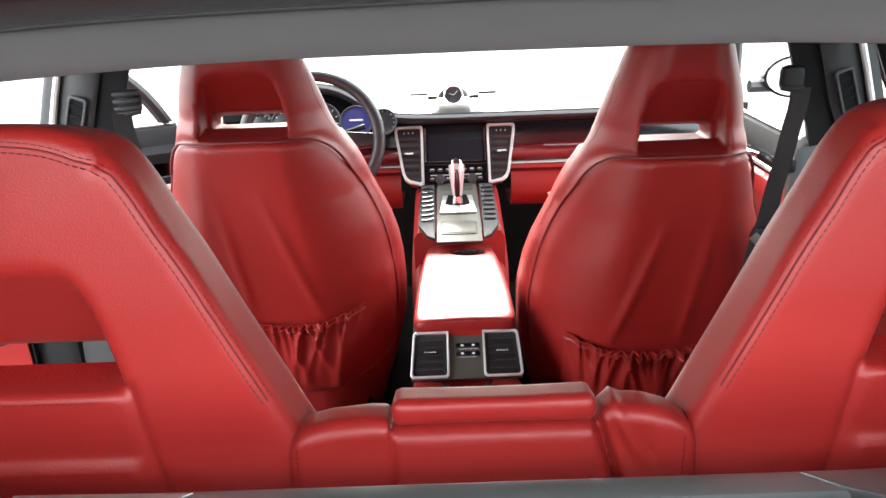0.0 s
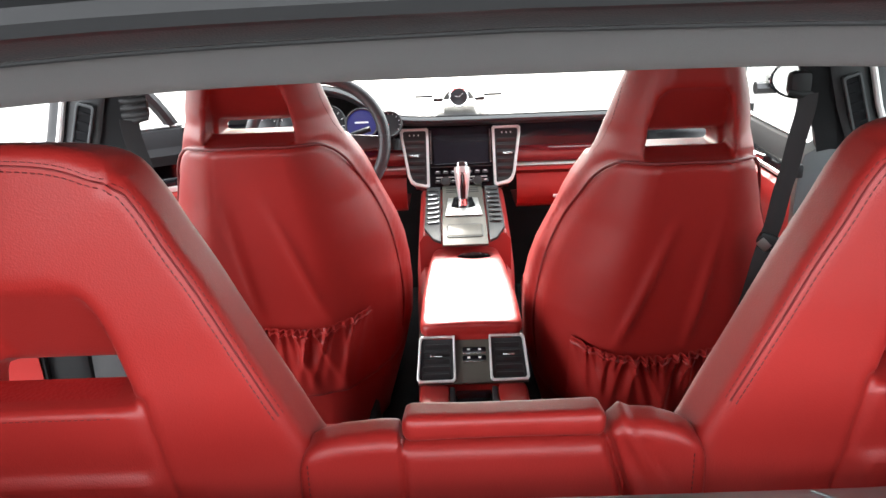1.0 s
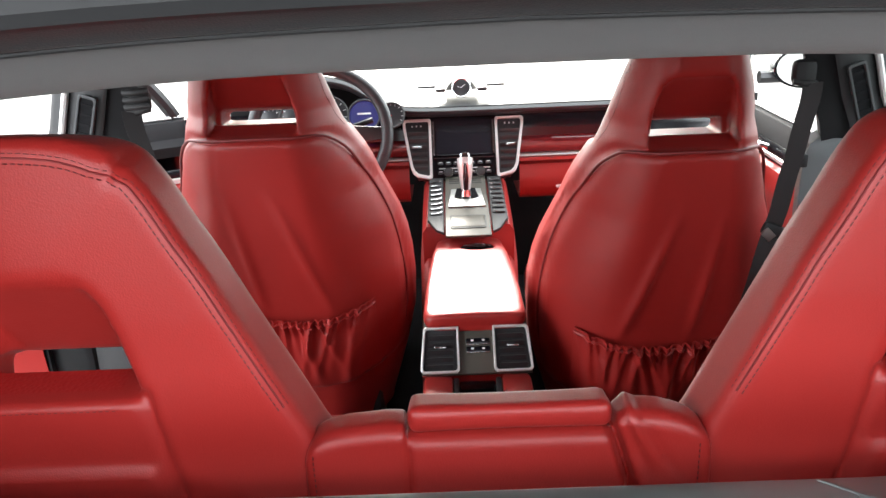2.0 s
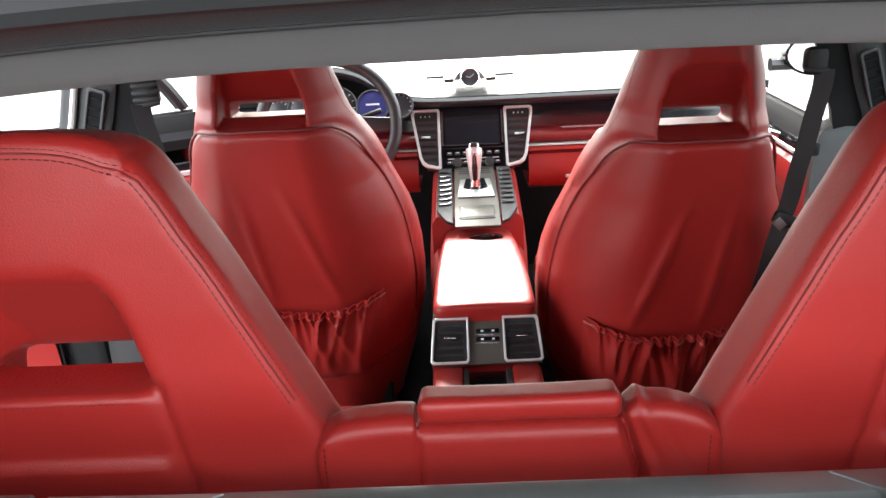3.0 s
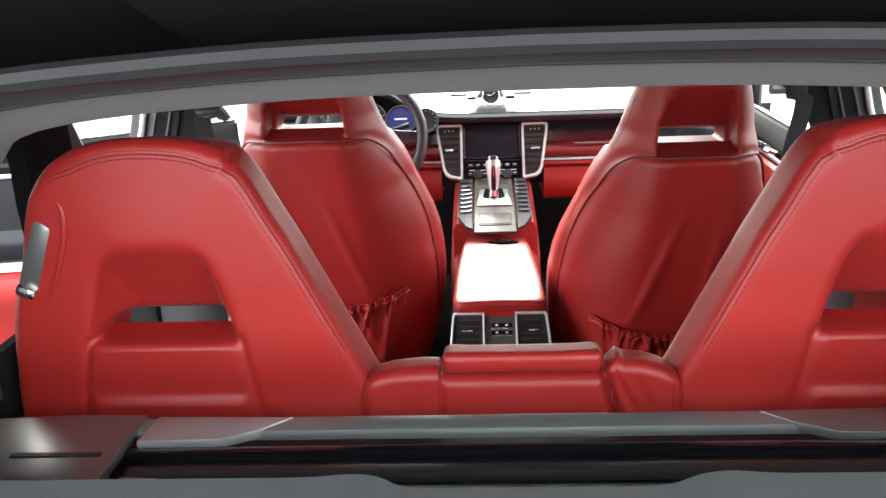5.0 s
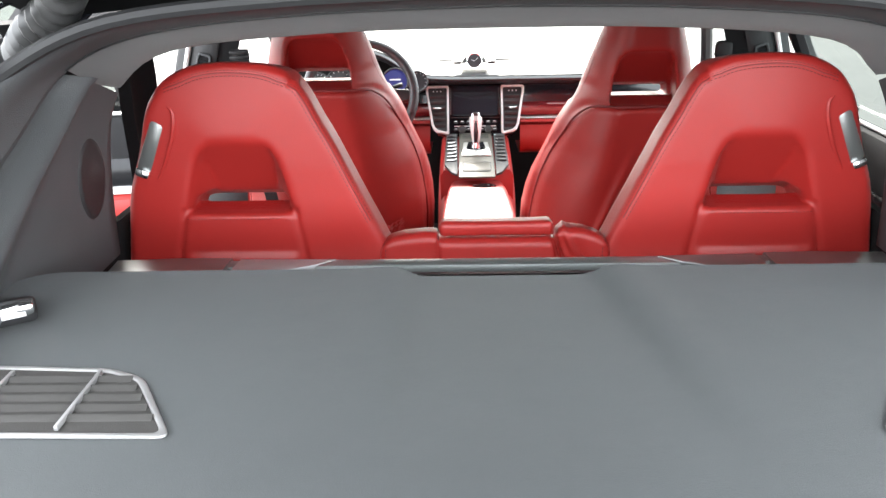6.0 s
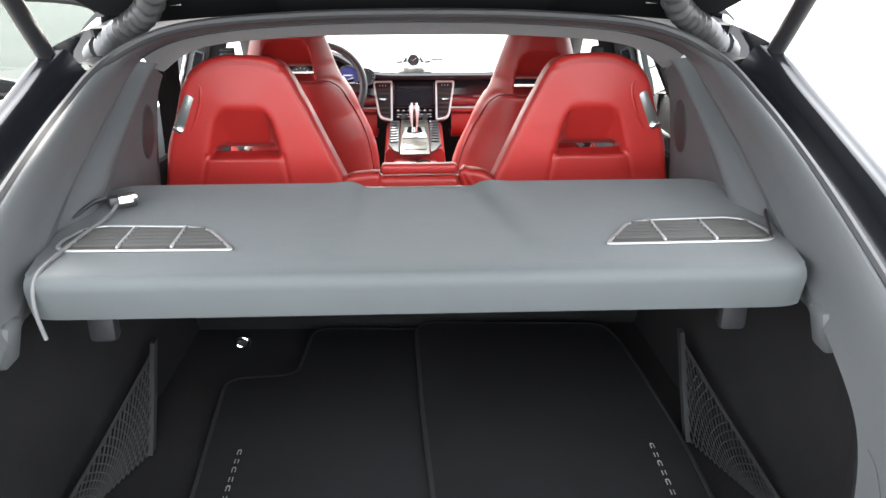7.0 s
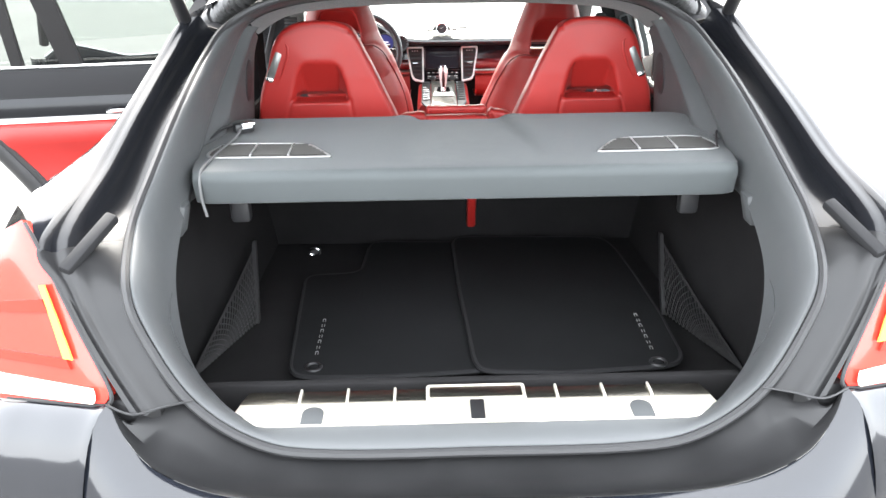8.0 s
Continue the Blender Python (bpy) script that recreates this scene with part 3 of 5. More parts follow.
lock = part("lock_cover", plate(rounded(.186, .112, .006), .006, .0015, Matrix.Translation((0, .186, .7135))), SILL_METAL, sill, "raised steel lock cover")
part("lock_band", plate(rounded(.176, .034, .002), .0015, .0004, Matrix.Translation((0, .2195, .7195))), SILL_REFLECT, lock, "polished band with the dark reflection put into its colour")
part("lock_frame", frame_ring(rounded(.190, .116, .008), rounded(.180, .106, .006), .003, Matrix.Translation((0, .186, .719))), SILL_METAL, lock)
part("lock_slot", plate(rounded(.026, .062, .004), .003, .0005, Matrix.Translation((0, .160, .7195))), BLACK, lock, "black lock slot")

# Parcel shelf.
shelf = thing("parcel_shelf", (0, .8, 1.0), "grey cloth parcel shelf with two speaker grilles", "parcel shelf")


def shelf_z(x, y):
    t = min(1, max(0, (y - .60) / .36))
    t = t ** .95
    left, right = -.108, .160 - .053 * (y - .69) / .31
    valley = 1 / (1 + math.exp(-(x - left) / .0045)) / (1 + math.exp((x - right) / .006))
    ridge = math.exp(-((x - left + .028) / .022) ** 2) + math.exp(-((x - right - .03) / .024) ** 2)
    return 1.0605 + .012 * max(0, y - .65) - .0108 * valley * t + .0028 * ridge * t


def shelf_rows():
    out = []
    for x in np.r_[np.linspace(-.585, -.50, 8), np.linspace(-.49, .49, 141), np.linspace(.50, .585, 8)]:
        edge = max(0, (abs(x) - .50) / .085)
        yr = .545 + .012 * edge ** 5
        yf = .990 - .05 * edge ** 3
        drop = .004 * edge ** 4
        row = []
        for y in np.linspace(yf, yr + .018, 24):
            row.append((x * (1 + .045 * min(1, (y - yr) / .15)), y, shelf_z(x, y) - drop))
        zt = shelf_z(x, yr + .018) - drop
        for k in range(1, 6):
            a = math.pi / 2 * k / 5
            row.append((x, yr + .018 - .018 * math.sin(a), zt - .018 * (1 - math.cos(a))))
        row += [(x, yr + .0005, zt - .024), (x, yr + .010, .996), (x, yr + .013, .989), (x, yr + .019, .986), (x, yr + .04, .990), (x, .75, 1.035), (x, yf, 1.045)]
        out.append(row)
    return out


part("board", lofted(shelf_rows(), closed=True, cap=True), SHELF_CLOTH, shelf)
for sgn in (-1, 1):
    out_l = softened([(.293, .645), (.560, .649), (.581, .664), (.582, .700), (.566, .752), (.536, .766), (.388, .757), (.350, .740)], .014)
    in_l = softened([(.303, .651), (.557, .655), (.574, .668), (.575, .699), (.560, .747), (.534, .760), (.390, .751), (.355, .735)], .011)
    o2, i2 = [(u * sgn, v) for u, v in out_l], [(u * sgn, v) for u, v in in_l]
    base = Matrix.Identity(4)
    base[2][1] = .002
    base[2][3] = 1.061 - .002 * .65
    up = Matrix.Translation((0, 0, .0012))
    grille = part("grille_frame", frame_ring(o2, i2, .0035, base), GRILLE_METAL, shelf, "satin silver grille frame")
    part("grille_bed", plate(i2, .001, 0, up @ base), GRILLE_MESH, grille, "dark speaker mesh")
    for x in (.395, .480):
        part("divider", box(x * sgn, .703, 1.0645, .004, .094, .006, .001), GRILLE_METAL, grille)
    for k, y in enumerate((.672, .688, .704, .720, .736)):
        x0 = .318 + max(0, y - .672) * .66
        part("slat", box((x0 + .562) / 2 * sgn, y, 1.0635, .562 - x0, .010, .0022, .0008, Matrix.Rotation(.5, 3, "X")), GRILLE_MESH, grille)

# Gap cover between shelf and seats.
cover = thing("gap_cover", (0, 1.05, 1.0), "black plastic cover strip behind the rear seats", "cover strip")
part("strip", box(0, 1.090, .974, 1.12, .190, .010, .003), BLACK, cover)
part("rail", box(0, 1.172, .9895, .80, .028, .014, .005), RAIL_METAL, cover, "grey-green satin metal rail")
part("groove_lip", box(0, 1.135, .985, .80, .012, .012, .003), GLOSS, cover)
part("groove_lip", box(0, 1.098, .988, .76, .016, .012, .003), BLACK_TRIM, cover)
part("groove_lip", box(0, 1.055, .994, .76, .020, .014, .004), BLACK_TRIM, cover)
for sgn in (-1, 1):
    cap_out = [(.400, 1.030), (.392, 1.187), (.47, 1.189), (.565, 1.183), (.560, 1.10), (.53, 1.030)]
    cap = part("end_cap", plate([(x * sgn, y) for x, y in cap_out], .014, .004, Matrix.Translation((0, 0, .986))), LATCH_METAL, cover, "dark satin grey end cap")
    part("cap_slot", box(.455 * sgn, 1.115, 1.0002, .09, .007, .002, .0005), BLACK, cap)
    wedge = [(.386, 1.140), (.380, 1.185), (.235, 1.181), (.262, 1.160), (.300, 1.142)]
    # The right pieces get a darker metal for the dark reflection they catch.
    part("silver_edge", plate([(x * sgn, y) for x, y in wedge], .012, .003, Matrix.Translation((0, 0, .9865))), GRILLE_METAL if sgn < 0 else LATCH_METAL, cover, "silver edge piece" if sgn < 0 else "silver edge piece with a dark reflection put into its colour")
    part("silver_edge", plate([(.384 * sgn, 1.045), (.380 * sgn, 1.085), (.305 * sgn, 1.078), (.250 * sgn, 1.045)], .010, .003, Matrix.Translation((0, 0, .988))), GRILLE_METAL if sgn < 0 else LATCH_METAL, cover, "silver edge piece" if sgn < 0 else "silver edge piece with a dark reflection put into its colour")

# ---- rear seats ----
lay = CABIN
R_OUT = spline([(u, v, 0) for u, v in [(.148, .93), (.165, .964), (.183, 1.005), (.203, 1.049), (.223, 1.094), (.242, 1.136), (.261, 1.173), (.279, 1.210), (.299, 1.238), (.322, 1.252), (.356, 1.260), (.405, 1.262), (.448, 1.255), (.488, 1.236),
                (.512, 1.210), (.527, 1.18), (.545, 1.12), (.568, 1.06), (.582, .985), (.590, .93), (.590, .86), (.50, .84), (.30, .84), (.17, .84), (.155, .87)]], 5, closed=True)
R_OUT = [(p.x, p.y) for p in R_OUT]
R_ARCH = [(.300, .98), (.311, 1.05), (.320, 1.09), (.328, 1.116), (.337, 1.131), (.348, 1.140), (.362, 1.145), (.412, 1.145), (.430, 1.141), (.445, 1.130), (.457, 1.112), (.476, 1.05), (.494, .98), (.512, .90), (.29, .90)]


def rear_seat_field(X, Y, Z):
    U = np.abs(X)
    flat = X.ndim == 3
    u2, z2 = (U[:, 0, :], Z[:, 0, :]) if flat else (U, Z)
    d2, a2 = inside_of(R_OUT, u2, z2), inside_of(R_ARCH, u2, z2)
    if flat:
        d2, a2 = d2[:, None, :], a2[:, None, :]
    yc = 1.292 + .01 * np.clip((1.1 - Z) / .3, 0, 1)
    h = .047
    r = np.where(Y < yc, .015, .042)
    qx, qy = d2 + r, np.abs(Y - yc) - h + r
    f = np.minimum(np.maximum(qx, qy), 0) + np.hypot(np.maximum(qx, 0), np.maximum(qy, 0)) - r
    f = smax(f, (Z - 1.262 + .38 * (Y - 1.275)) * .93, .02)
    back = np.clip((yc - Y) / .03, 0, 1)
    f = f - back * .010 * np.clip(-d2 / .12, 0, 1)
    px, pz = U - .305, Z - 1.226
    t = np.clip((px * -.022 + pz * .034) / (.022 ** 2 + .034 ** 2), 0, 1)
    f = f + back * .0038 * np.exp(-(np.hypot(px + .022 * t, pz - .034 * t) / .0042) ** 2)
    deep = np.minimum(1.234 + .072 * np.clip((1.145 - Z) / .095, 0, 1) ** .95, 1.238 + 2.0 * np.clip(-a2, 0, 1))
    bar = 1.031 + .12 * np.minimum(Y - 1.25, .04) - 1.2 * np.clip(Y - 1.29, 0, 1)
    f = smax(f, -np.maximum(np.maximum(a2, Y - deep), bar - Z), .009)
    hole = np.maximum(np.maximum(a2 + .010, bar - Z), Z - 1.053 + .5 * np.clip(Y - 1.296, 0, 1) + .35 * np.clip(.022 + a2, 0, .02))
    f = smax(f, -hole, .006)
    f = f + back * .0045 * np.exp(-(a2 / .004) ** 2) * (Z < 1.04)
    f = f - back * .007 * np.clip((.966 - Z) / .012, 0, 1) * np.clip((-a2 - .006) / .012, 0, 1)
    return f


def rear_seat(sgn):
    seat = thing("passenger_seat", (.37 * sgn, 1.32, .5), "red leather rear seat with an open headrest", "car seat", "rear seats")
    lo, hi = (.12, 1.20, .81), (.62, 1.40, 1.29)
    pts, faces = skin(lambda X, Y, Z: rear_seat_field(X, Y, Z), lo, hi, .0042)
    if sgn < 0:
        pts, faces = [(-x, y, z) for x, y, z in pts], [f[::-1] for f in faces]
    back = part("backrest", (pts, faces), RED, seat, sharp=75)

    def seam(us, zs, lift=0.0):
        y = onto(rear_seat_field, us, zs, 1.2, 1.32, lift)
        return [(u * sgn, yy, z) for u, yy, z in zip(us, y, zs)]

    edge = [Vector((u, v)) for u, v in R_OUT]
    first = min(range(len(edge)), key=lambda k: (edge[k] - Vector((.190, 1.012))).length)
    last = min(range(len(edge)), key=lambda k: (edge[k] - Vector((.487, 1.228))).length)
    for off in (.0030, .0068, .0112):
        path = []
        for k in range(first, last + 1):
            d = (edge[k + 1] - edge[k - 1]).normalized()
            path.append(edge[k] + Vector((d.y, -d.x)) * (off + .010 * min(1, max(0, (edge[k].y - 1.222) / .024))))
        path = spline([(p.x, p.y, 0) for p in path], 4)
        if off == .0068:
            part("seam", tube(seam([p.x for p in path], [p.y for p in path], -.0002), .0011, 5), RED_PIPE, back)
        else:
            stitches(seam([p.x for p in path], [p.y for p in path], .0002), .0038, .0022, .0006 if off > .01 else .0004, "stitching", RED_SEAM, back)
    hx = np.linspace(.335, .475, 60)
    stitches([(u * sgn, yy, 1.021) for u, yy in zip(hx, onto(rear_seat_field, hx, np.full_like(hx, 1.021), 1.2, 1.36, .0003))], .0032, .0024, .00045, "stitching", RED_SEAM, back)
    strip = []
    for u in np.linspace(.335, .468, 24):
        row = []
        for y in np.linspace(1.256, 1.287, 7):
            zs = np.linspace(1.0, 1.048, 120)
            g = rear_seat_field(np.full_like(zs, u), np.full_like(zs, y), zs)
            row.append((u * sgn, y, zs[min(len(zs) - 1, int(np.argmax(g > 0)))] + .0008))
        strip.append(row)
    part("perforated_strip", lofted(strip), RED_PERF, back, "perforated red leather strip")
    # Release latch on the outer shoulder.
    turn = Matrix.Rotation(radians(-24 * sgn), 3, "Y")
    latch = part("release_latch", box(.519 * sgn, 1.258, 1.136, .026, .034, .085, .007, turn), LATCH_METAL, seat, "dark satin metal backrest release latch")
    part("latch_tip", box(.5365 * sgn, 1.2515, 1.0965, .024, .034, .014, .006, turn), CHROME, latch, "chrome latch tip")
    rim = [(.519 + u, 1.136 + v) for u, v in ((-.026, -.050), (-.030, -.02), (-.027, .025), (-.018, .052), (-.006, .062))]
    rim = spline([(u - .445 * (v - 1.136), v, 0) for u, v in rim], 6)
    ry = onto(rear_seat_field, [p.x for p in rim], [p.y for p in rim], 1.2, 1.33, -.0012)
    part("latch_rim", tube([(p.x * sgn, y, p.y) for p, y in zip(rim, ry)], lambda t: .0045 * math.sin(math.pi * (.12 + .76 * t)), 8), RED, seat)
    # Cushion in front.
    cp, cf = skin(lambda X, Y, Z: smin(rbox(X, Y, Z, (.37 * sgn, 1.73, .50), (.44, .46, .16), .06), rbox(X, Y, Z, (.37 * sgn, 1.47, .60), (.42, .10, .42), .04), .05), (.37 * sgn - .26, 1.38, .38), (.37 * sgn + .26, 1.95, 1.0), .014)
    part("cushion", (cp, cf), RED_PERF, seat, "red perforated leather seat cushion", sharp=75)
    return seat


rear_seat(-1)
lay = CABIN @ Matrix.Translation((.009, 0, 0))
rear_seat(1)
lay = CABIN

# Leather covered block between the rear seats.
block = thing("rear_centre_block", (0, 1.27, .6), "red leather block with an armrest lid between the rear seats", "centre console")

BLOCK_X = [-.22, -.165, -.14, -.105, -.088, -.085, .092, .096, .110, .140, .170, .22]
BLOCK_TOP = [.960, .982, .988, .991, .990, .981, .981, .996, .998, .994, .984, .960]


def block_field(X, Y, Z):
    U = np.abs(X)
    r = .015
    q1, q2 = np.abs(Y - 1.261) - .023 + r, Z - np.interp(X, BLOCK_X, BLOCK_TOP) + r
    f = np.minimum(np.maximum(q1, q2), 0) + np.hypot(np.maximum(q1, 0), np.maximum(q2, 0)) - r
    f = smax(f, U - np.interp(Z, (.90, .955, .972, .99, 1.01), (.181, .180, .175, .160, .140)) - .004 * (X > 0), .012)
    # The seam beside the lid, the open gap on the other side and the creases in the leather next to it.
    f = f + .004 * np.exp(-((X + .0865) / .0022) ** 2)
    gap = .094 + .30 * np.clip(.985 - Z, 0, .06)
    f = f + .016 * np.exp(-((X - gap) / .0045) ** 2)
    for x0, lean, deep in ((.104, .42, .0032), (.112, .75, .0022), (.121, .55, .0014)):
        f = f + deep * np.exp(-((X - x0 - lean * (.99 - Z)) / .005) ** 2) * np.clip((Z - .925) / .03, 0, 1)
    f = f - .004 * np.exp(-((X - .112 - .5 * (.99 - Z)) / .007) ** 2) * np.clip((Z - .94) / .03, 0, 1)
    return np.maximum(f, .805 - Z)


bp_, bf_ = skin(block_field, (-.23, 1.225, .79), (.23, 1.345, 1.012), .0032)
part("body", (bp_, bf_), RED, block, sharp=75)


def lid_field(X, Y, Z):
    return rbox(X, Y, Z, (.004, 1.257, .9975), (.179, .040, .026), .009) + .0014 * np.cos((X - .004) * 17) + .004 * np.clip(Y - 1.245, 0, 1) / .05


lp_, lf_ = skin(lid_field, (-.1, 1.225, .975), (.11, 1.31, 1.02), .003)
part("armrest_lid", (lp_, lf_), RED, block, "red leather armrest lid", sharp=75)
zz = np.linspace(.86, .985, 40)
part("seam", tube([(-.0865, y, z) for z, y in zip(zz, onto(block_field, np.full_like(zz, -.0865), zz, 1.2, 1.3, -.0006))], .0011, 5), RED_PIPE, block)
for sgn in (-1, 1):
    zz = np.linspace(.87, .965, 40)
    stitches([(.1705 * sgn, y, z) for z, y in zip(zz, onto(block_field, np.full_like(zz, .1705 * sgn), zz, 1.2, 1.3, .0003))], .0034, .0024, .0006, "stitching", RED_SEAM, block)

# ---- front seats ----
F_Z = [.31, .47, .55, .62, .69, .74, .79, .83, .88, .915, .95, .994, 1.022, 1.054, 1.073, 1.12, 1.164, 1.21, 1.25]
F_W = [.20, .250, .270, .274, .272, .262, .246, .228, .206, .195, .181, .160, .149, .140, .136, .123, .108, .092, .065]
F_E = [.14, .17, .19, .20, .20, .20, .195, .19, .18, .165, .15, .125, .112, .10, .09, .075, .065, .055, .045]
F_PANEL = [(p.x, p.y) for p in spline([(u, v, 0) for u, v in [(0, 1.013), (.105, 1.009), (.135, .996), (.158, .966), (.180, .915), (.208, .85), (.234, .78), (.251, .70), (.256, .62), (.248, .55), (.22, .46), (0, .44)]]
           + [(-u, v, 0) for u, v in [(.22, .46), (.248, .55), (.256, .62), (.251, .70), (.234, .78), (.208, .85), (.180, .915), (.158, .966), (.135, .996), (.105, 1.009)]], 5, closed=True)]
F_ARCH = [(.083, 1.008), (.074, 1.08), (.063, 1.122), (.052, 1.137), (.036, 1.143), (-.036, 1.143), (-.052, 1.137), (-.063, 1.122), (-.074, 1.08), (-.083, 1.008)]


def front_seat_field(X, Y, Z, m=1):
    """About the seat's own middle, with y = 0 at the middle of its back; m mirrors the creases."""
    flat = X.ndim == 3
    x2, z2 = (X[:, 0, :], Z[:, 0, :]) if flat else (X, Z)
    p2, a2 = inside_of(F_PANEL, x2, z2), inside_of(F_ARCH, x2, z2)
    if flat:
        p2, a2 = p2[:, None, :], a2[:, None, :]
    w, e = np.interp(Z, F_Z, F_W), np.interp(Z, F_Z, F_E)
    U = np.abs(X)
    back = e * (.10 * (U / w) ** 2 + .90 * np.clip((U / w - .36) / .64, 0, 1.3) ** 1.7) + .012 * (Z > 1.02) * np.clip((Z - 1.02) / .03, 0, 1)
    back = back - .011 * np.clip(-p2 / .014, 0, 1) ** .7
    fold = .8 * np.exp(-((X * m + .060 - .15 * (.87 - Z)) / .010) ** 2) + np.exp(-((X * m - .030 - .35 * (.87 - Z)) / .011) ** 2)
    back = back - .011 * fold * np.clip((.92 - Z) / .12, 0, 1) * np.clip((Z - .62) / .08, 0, 1)
    front = e + .075 + .03 * (Z < 1.0)
    f = smax(smax(back - Y, Y - front, .03), (U - w) * .8, .035)
    f = smax(f, Z - 1.243, .05)
    f = f + .005 * np.exp(-((p2 - .002) / .007) ** 2) * (Y < e + .03)
    deep = .012 + .085 * np.clip((1.146 - Z) / .09, 0, 1) ** .8
    bar = 1.014 + .22 * np.clip(Y - .02, 0, .06) - 1.0 * np.clip(Y - .085, 0, 1)
    f = smax(f, -np.maximum(np.maximum(a2, Y - deep), bar - Z), .008)
    f = smax(f, -np.maximum(np.maximum(a2 + .008, bar - Z), Z - 1.060 + .25 * np.clip(Y - .08, 0, 1)), .006)
    return f


def leaned(x, y, z):
    """The front backrests lean to the rear: their lower part lies further ahead."""
    d = 1.02 - z
    k = 1 if d > 0 else .4
    return x * (1 + .07 * d * k), y + .17 * d * k, z - .08 * d * k


def front_seat(cx, y0, up, wide):
    def at(x, y, z):
        x *= 1 + (wide - 1) * (.4 + .6 * min(1, max(0, (z - .70) / .25)))
        x, y, z = leaned(x, y, z)
        return x + cx, y + y0, z + up

    seat = thing("front_seat", (cx, y0 + .3, .3), "red leather front sports seat with a gathered map pocket", "car seat", "front seats")
    m = -1 if cx > 0 else 1

    def field(X, Y, Z):
        return front_seat_field(X, Y, Z, m)

    pts, faces = skin(field, (-.29, -.04, .30), (.29, .36, 1.27), .0062)
    back = part("backrest", ([at(*q) for q in pts], faces), RED, seat, sharp=75)
    line = [(.105, 1.19), (.118, 1.12), (.135, 1.05), (.152, 1.01)]
    for s in (-1, 1):
        ln = spline([(u * s, v, 0) for u, v in line], 14)
        ys = onto(field, [p.x for p in ln], [p.y for p in ln], -.05, .33, .0006)
        stitches([at(p.x, y, p.y) for p, y in zip(ln, ys)], .0045, .003, .0006, "stitching", RED_SEAM, back)
    rim = [(u, v) for u, v in F_PANEL if v > .52]
    rim.sort(key=lambda q: math.atan2(q[0], q[1] - .5))
    ys = onto(field, [u for u, v in rim], [v for u, v in rim], -.05, .33, .0)
    ys = np.convolve(np.pad(ys, 4, mode="edge"), np.ones(9) / 9, mode="valid")
    face = onto(field, [u * .97 for u, v in rim], [v - .009 for u, v in rim], -.05, .33, .0)
    near = np.clip((np.array([v for u, v in rim]) - .88) / .11, 0, 1)
    ys = ys * (1 - near) + np.minimum(ys, face + .002) * near
    part("piping", tube([at(u, y - .002, v) for (u, v), y in zip(rim, ys)], .0034, 8), RED_PIPE, back, "dark red piping")
    # Gathered pocket.
    xs = np.linspace(-.138, .138, 110) + .056 * m
    zs = np.linspace(.45, .640, 26)
    gx, gz = np.meshgrid(xs, zs, indexing="ij")
    gy = onto(field, gx.ravel(), gz.ravel(), -.06, .33).reshape(gx.shape)
    rng = np.random.RandomState(int(abs(cx) * 1000))
    pleats = [(c + rng.uniform(-.006, .006), rng.uniform(.006, .017), rng.uniform(-.06, .06)) for c in np.linspace(-.130, .130, 19) + .056 * m]
    rows = []
    for i in range(len(xs)):
        row = []
        for j in range(len(zs)):
            t = (zs[j] - .45) / .190
            fan = sum(a * math.exp(-((xs[i] - c - (1 - t) * k) / (.0036 + .012 * (1 - t))) ** 2) for c, a, k in pleats)
            fan *= min(1, .15 + 6 * min(i, len(xs) - 1 - i) / len(xs))
            ruffle = fan * (.25 + 1.0 * t ** 1.5)
            sag = .022 * math.sin(math.pi * min(1, .15 + t * .75)) * math.sin(math.pi * (i + 2) / (len(xs) + 3)) ** .5 + .010 * max(0, (t - .8) / .2)
            top = .016 * t * math.cos((xs[i] - .056 * m) * 11) + .25 * fan * t
            row.append(at(xs[i], gy[i, j] - .003 - sag - ruffle, zs[j] - top))
        rows.append(row)
    part("map_pocket", lofted(rows, thick=-.003), RED, seat, "gathered red leather map pocket")
    part("pocket_elastic", tube([(r[-2][0], r[-2][1] - .001, r[-2][2] - .004) for r in rows], .0035, 6), RED, seat)
    cp, cf = skin(lambda X, Y, Z: smin(rbox(X, Y, Z, (0, .42, .44), (.50, .55, .18), .07), rbox(X, Y, Z, (0, .25, .5), (.42, .2, .3), .07), .05), (-.29, .08, .3), (.29, .75, .7), .016)
    part("cushion", ([(x + cx, y + y0 + .13, z) for x, y, z in cp], cf), RED, seat, sharp=75)
    part("seat_base", box(cx, y0 + .42, .30, .40, .46, .15, .02), BLACK, seat, "black seat base")
    return seat


front_seat(-.4345, 2.20, .03, 1.12)
front_seat(.414, 2.075, 0.0, 1.04)

# ---- dashboard ----
dash = thing("dashboard", (0, 3.1, .6), "black and red leather dashboard with a screen and upright air vents", "dashboard")


def lip_z(x):
    hood = math.exp(-((x + .40) / .17) ** 4)
    ramp = 1 / (1 + math.exp((x + .265) / .045))
    return .936 + .108 * ramp * (.55 + .45 * hood) - .02 * max(0, abs(x) - .5)


rows = []
for x in np.linspace(-.76, .76, 77):
    z = lip_z(x)
    rows.append([(x, 3.02, z - .030), (x, 2.985, z - .022), (x, 2.966, z - .010), (x, 2.964, z - .002), (x, 2.972, z + .006), (x, 2.99, z + .010), (x, 3.05, z * .8 + .192 + .008),
                 (x, 3.15, z * .5 + .482), (x, 3.35, .978), (x, 3.62, .985), (x, 3.66, .97)])
top = part("dash_top", lofted(rows), DASH, dash, "black leather dashboard top")
part("dash_seam", tube([(x, 2.975, lip_z(x) + .0085) for x in np.linspace(-.76, .76, 77)], .0016, 5), RUBBER, top)
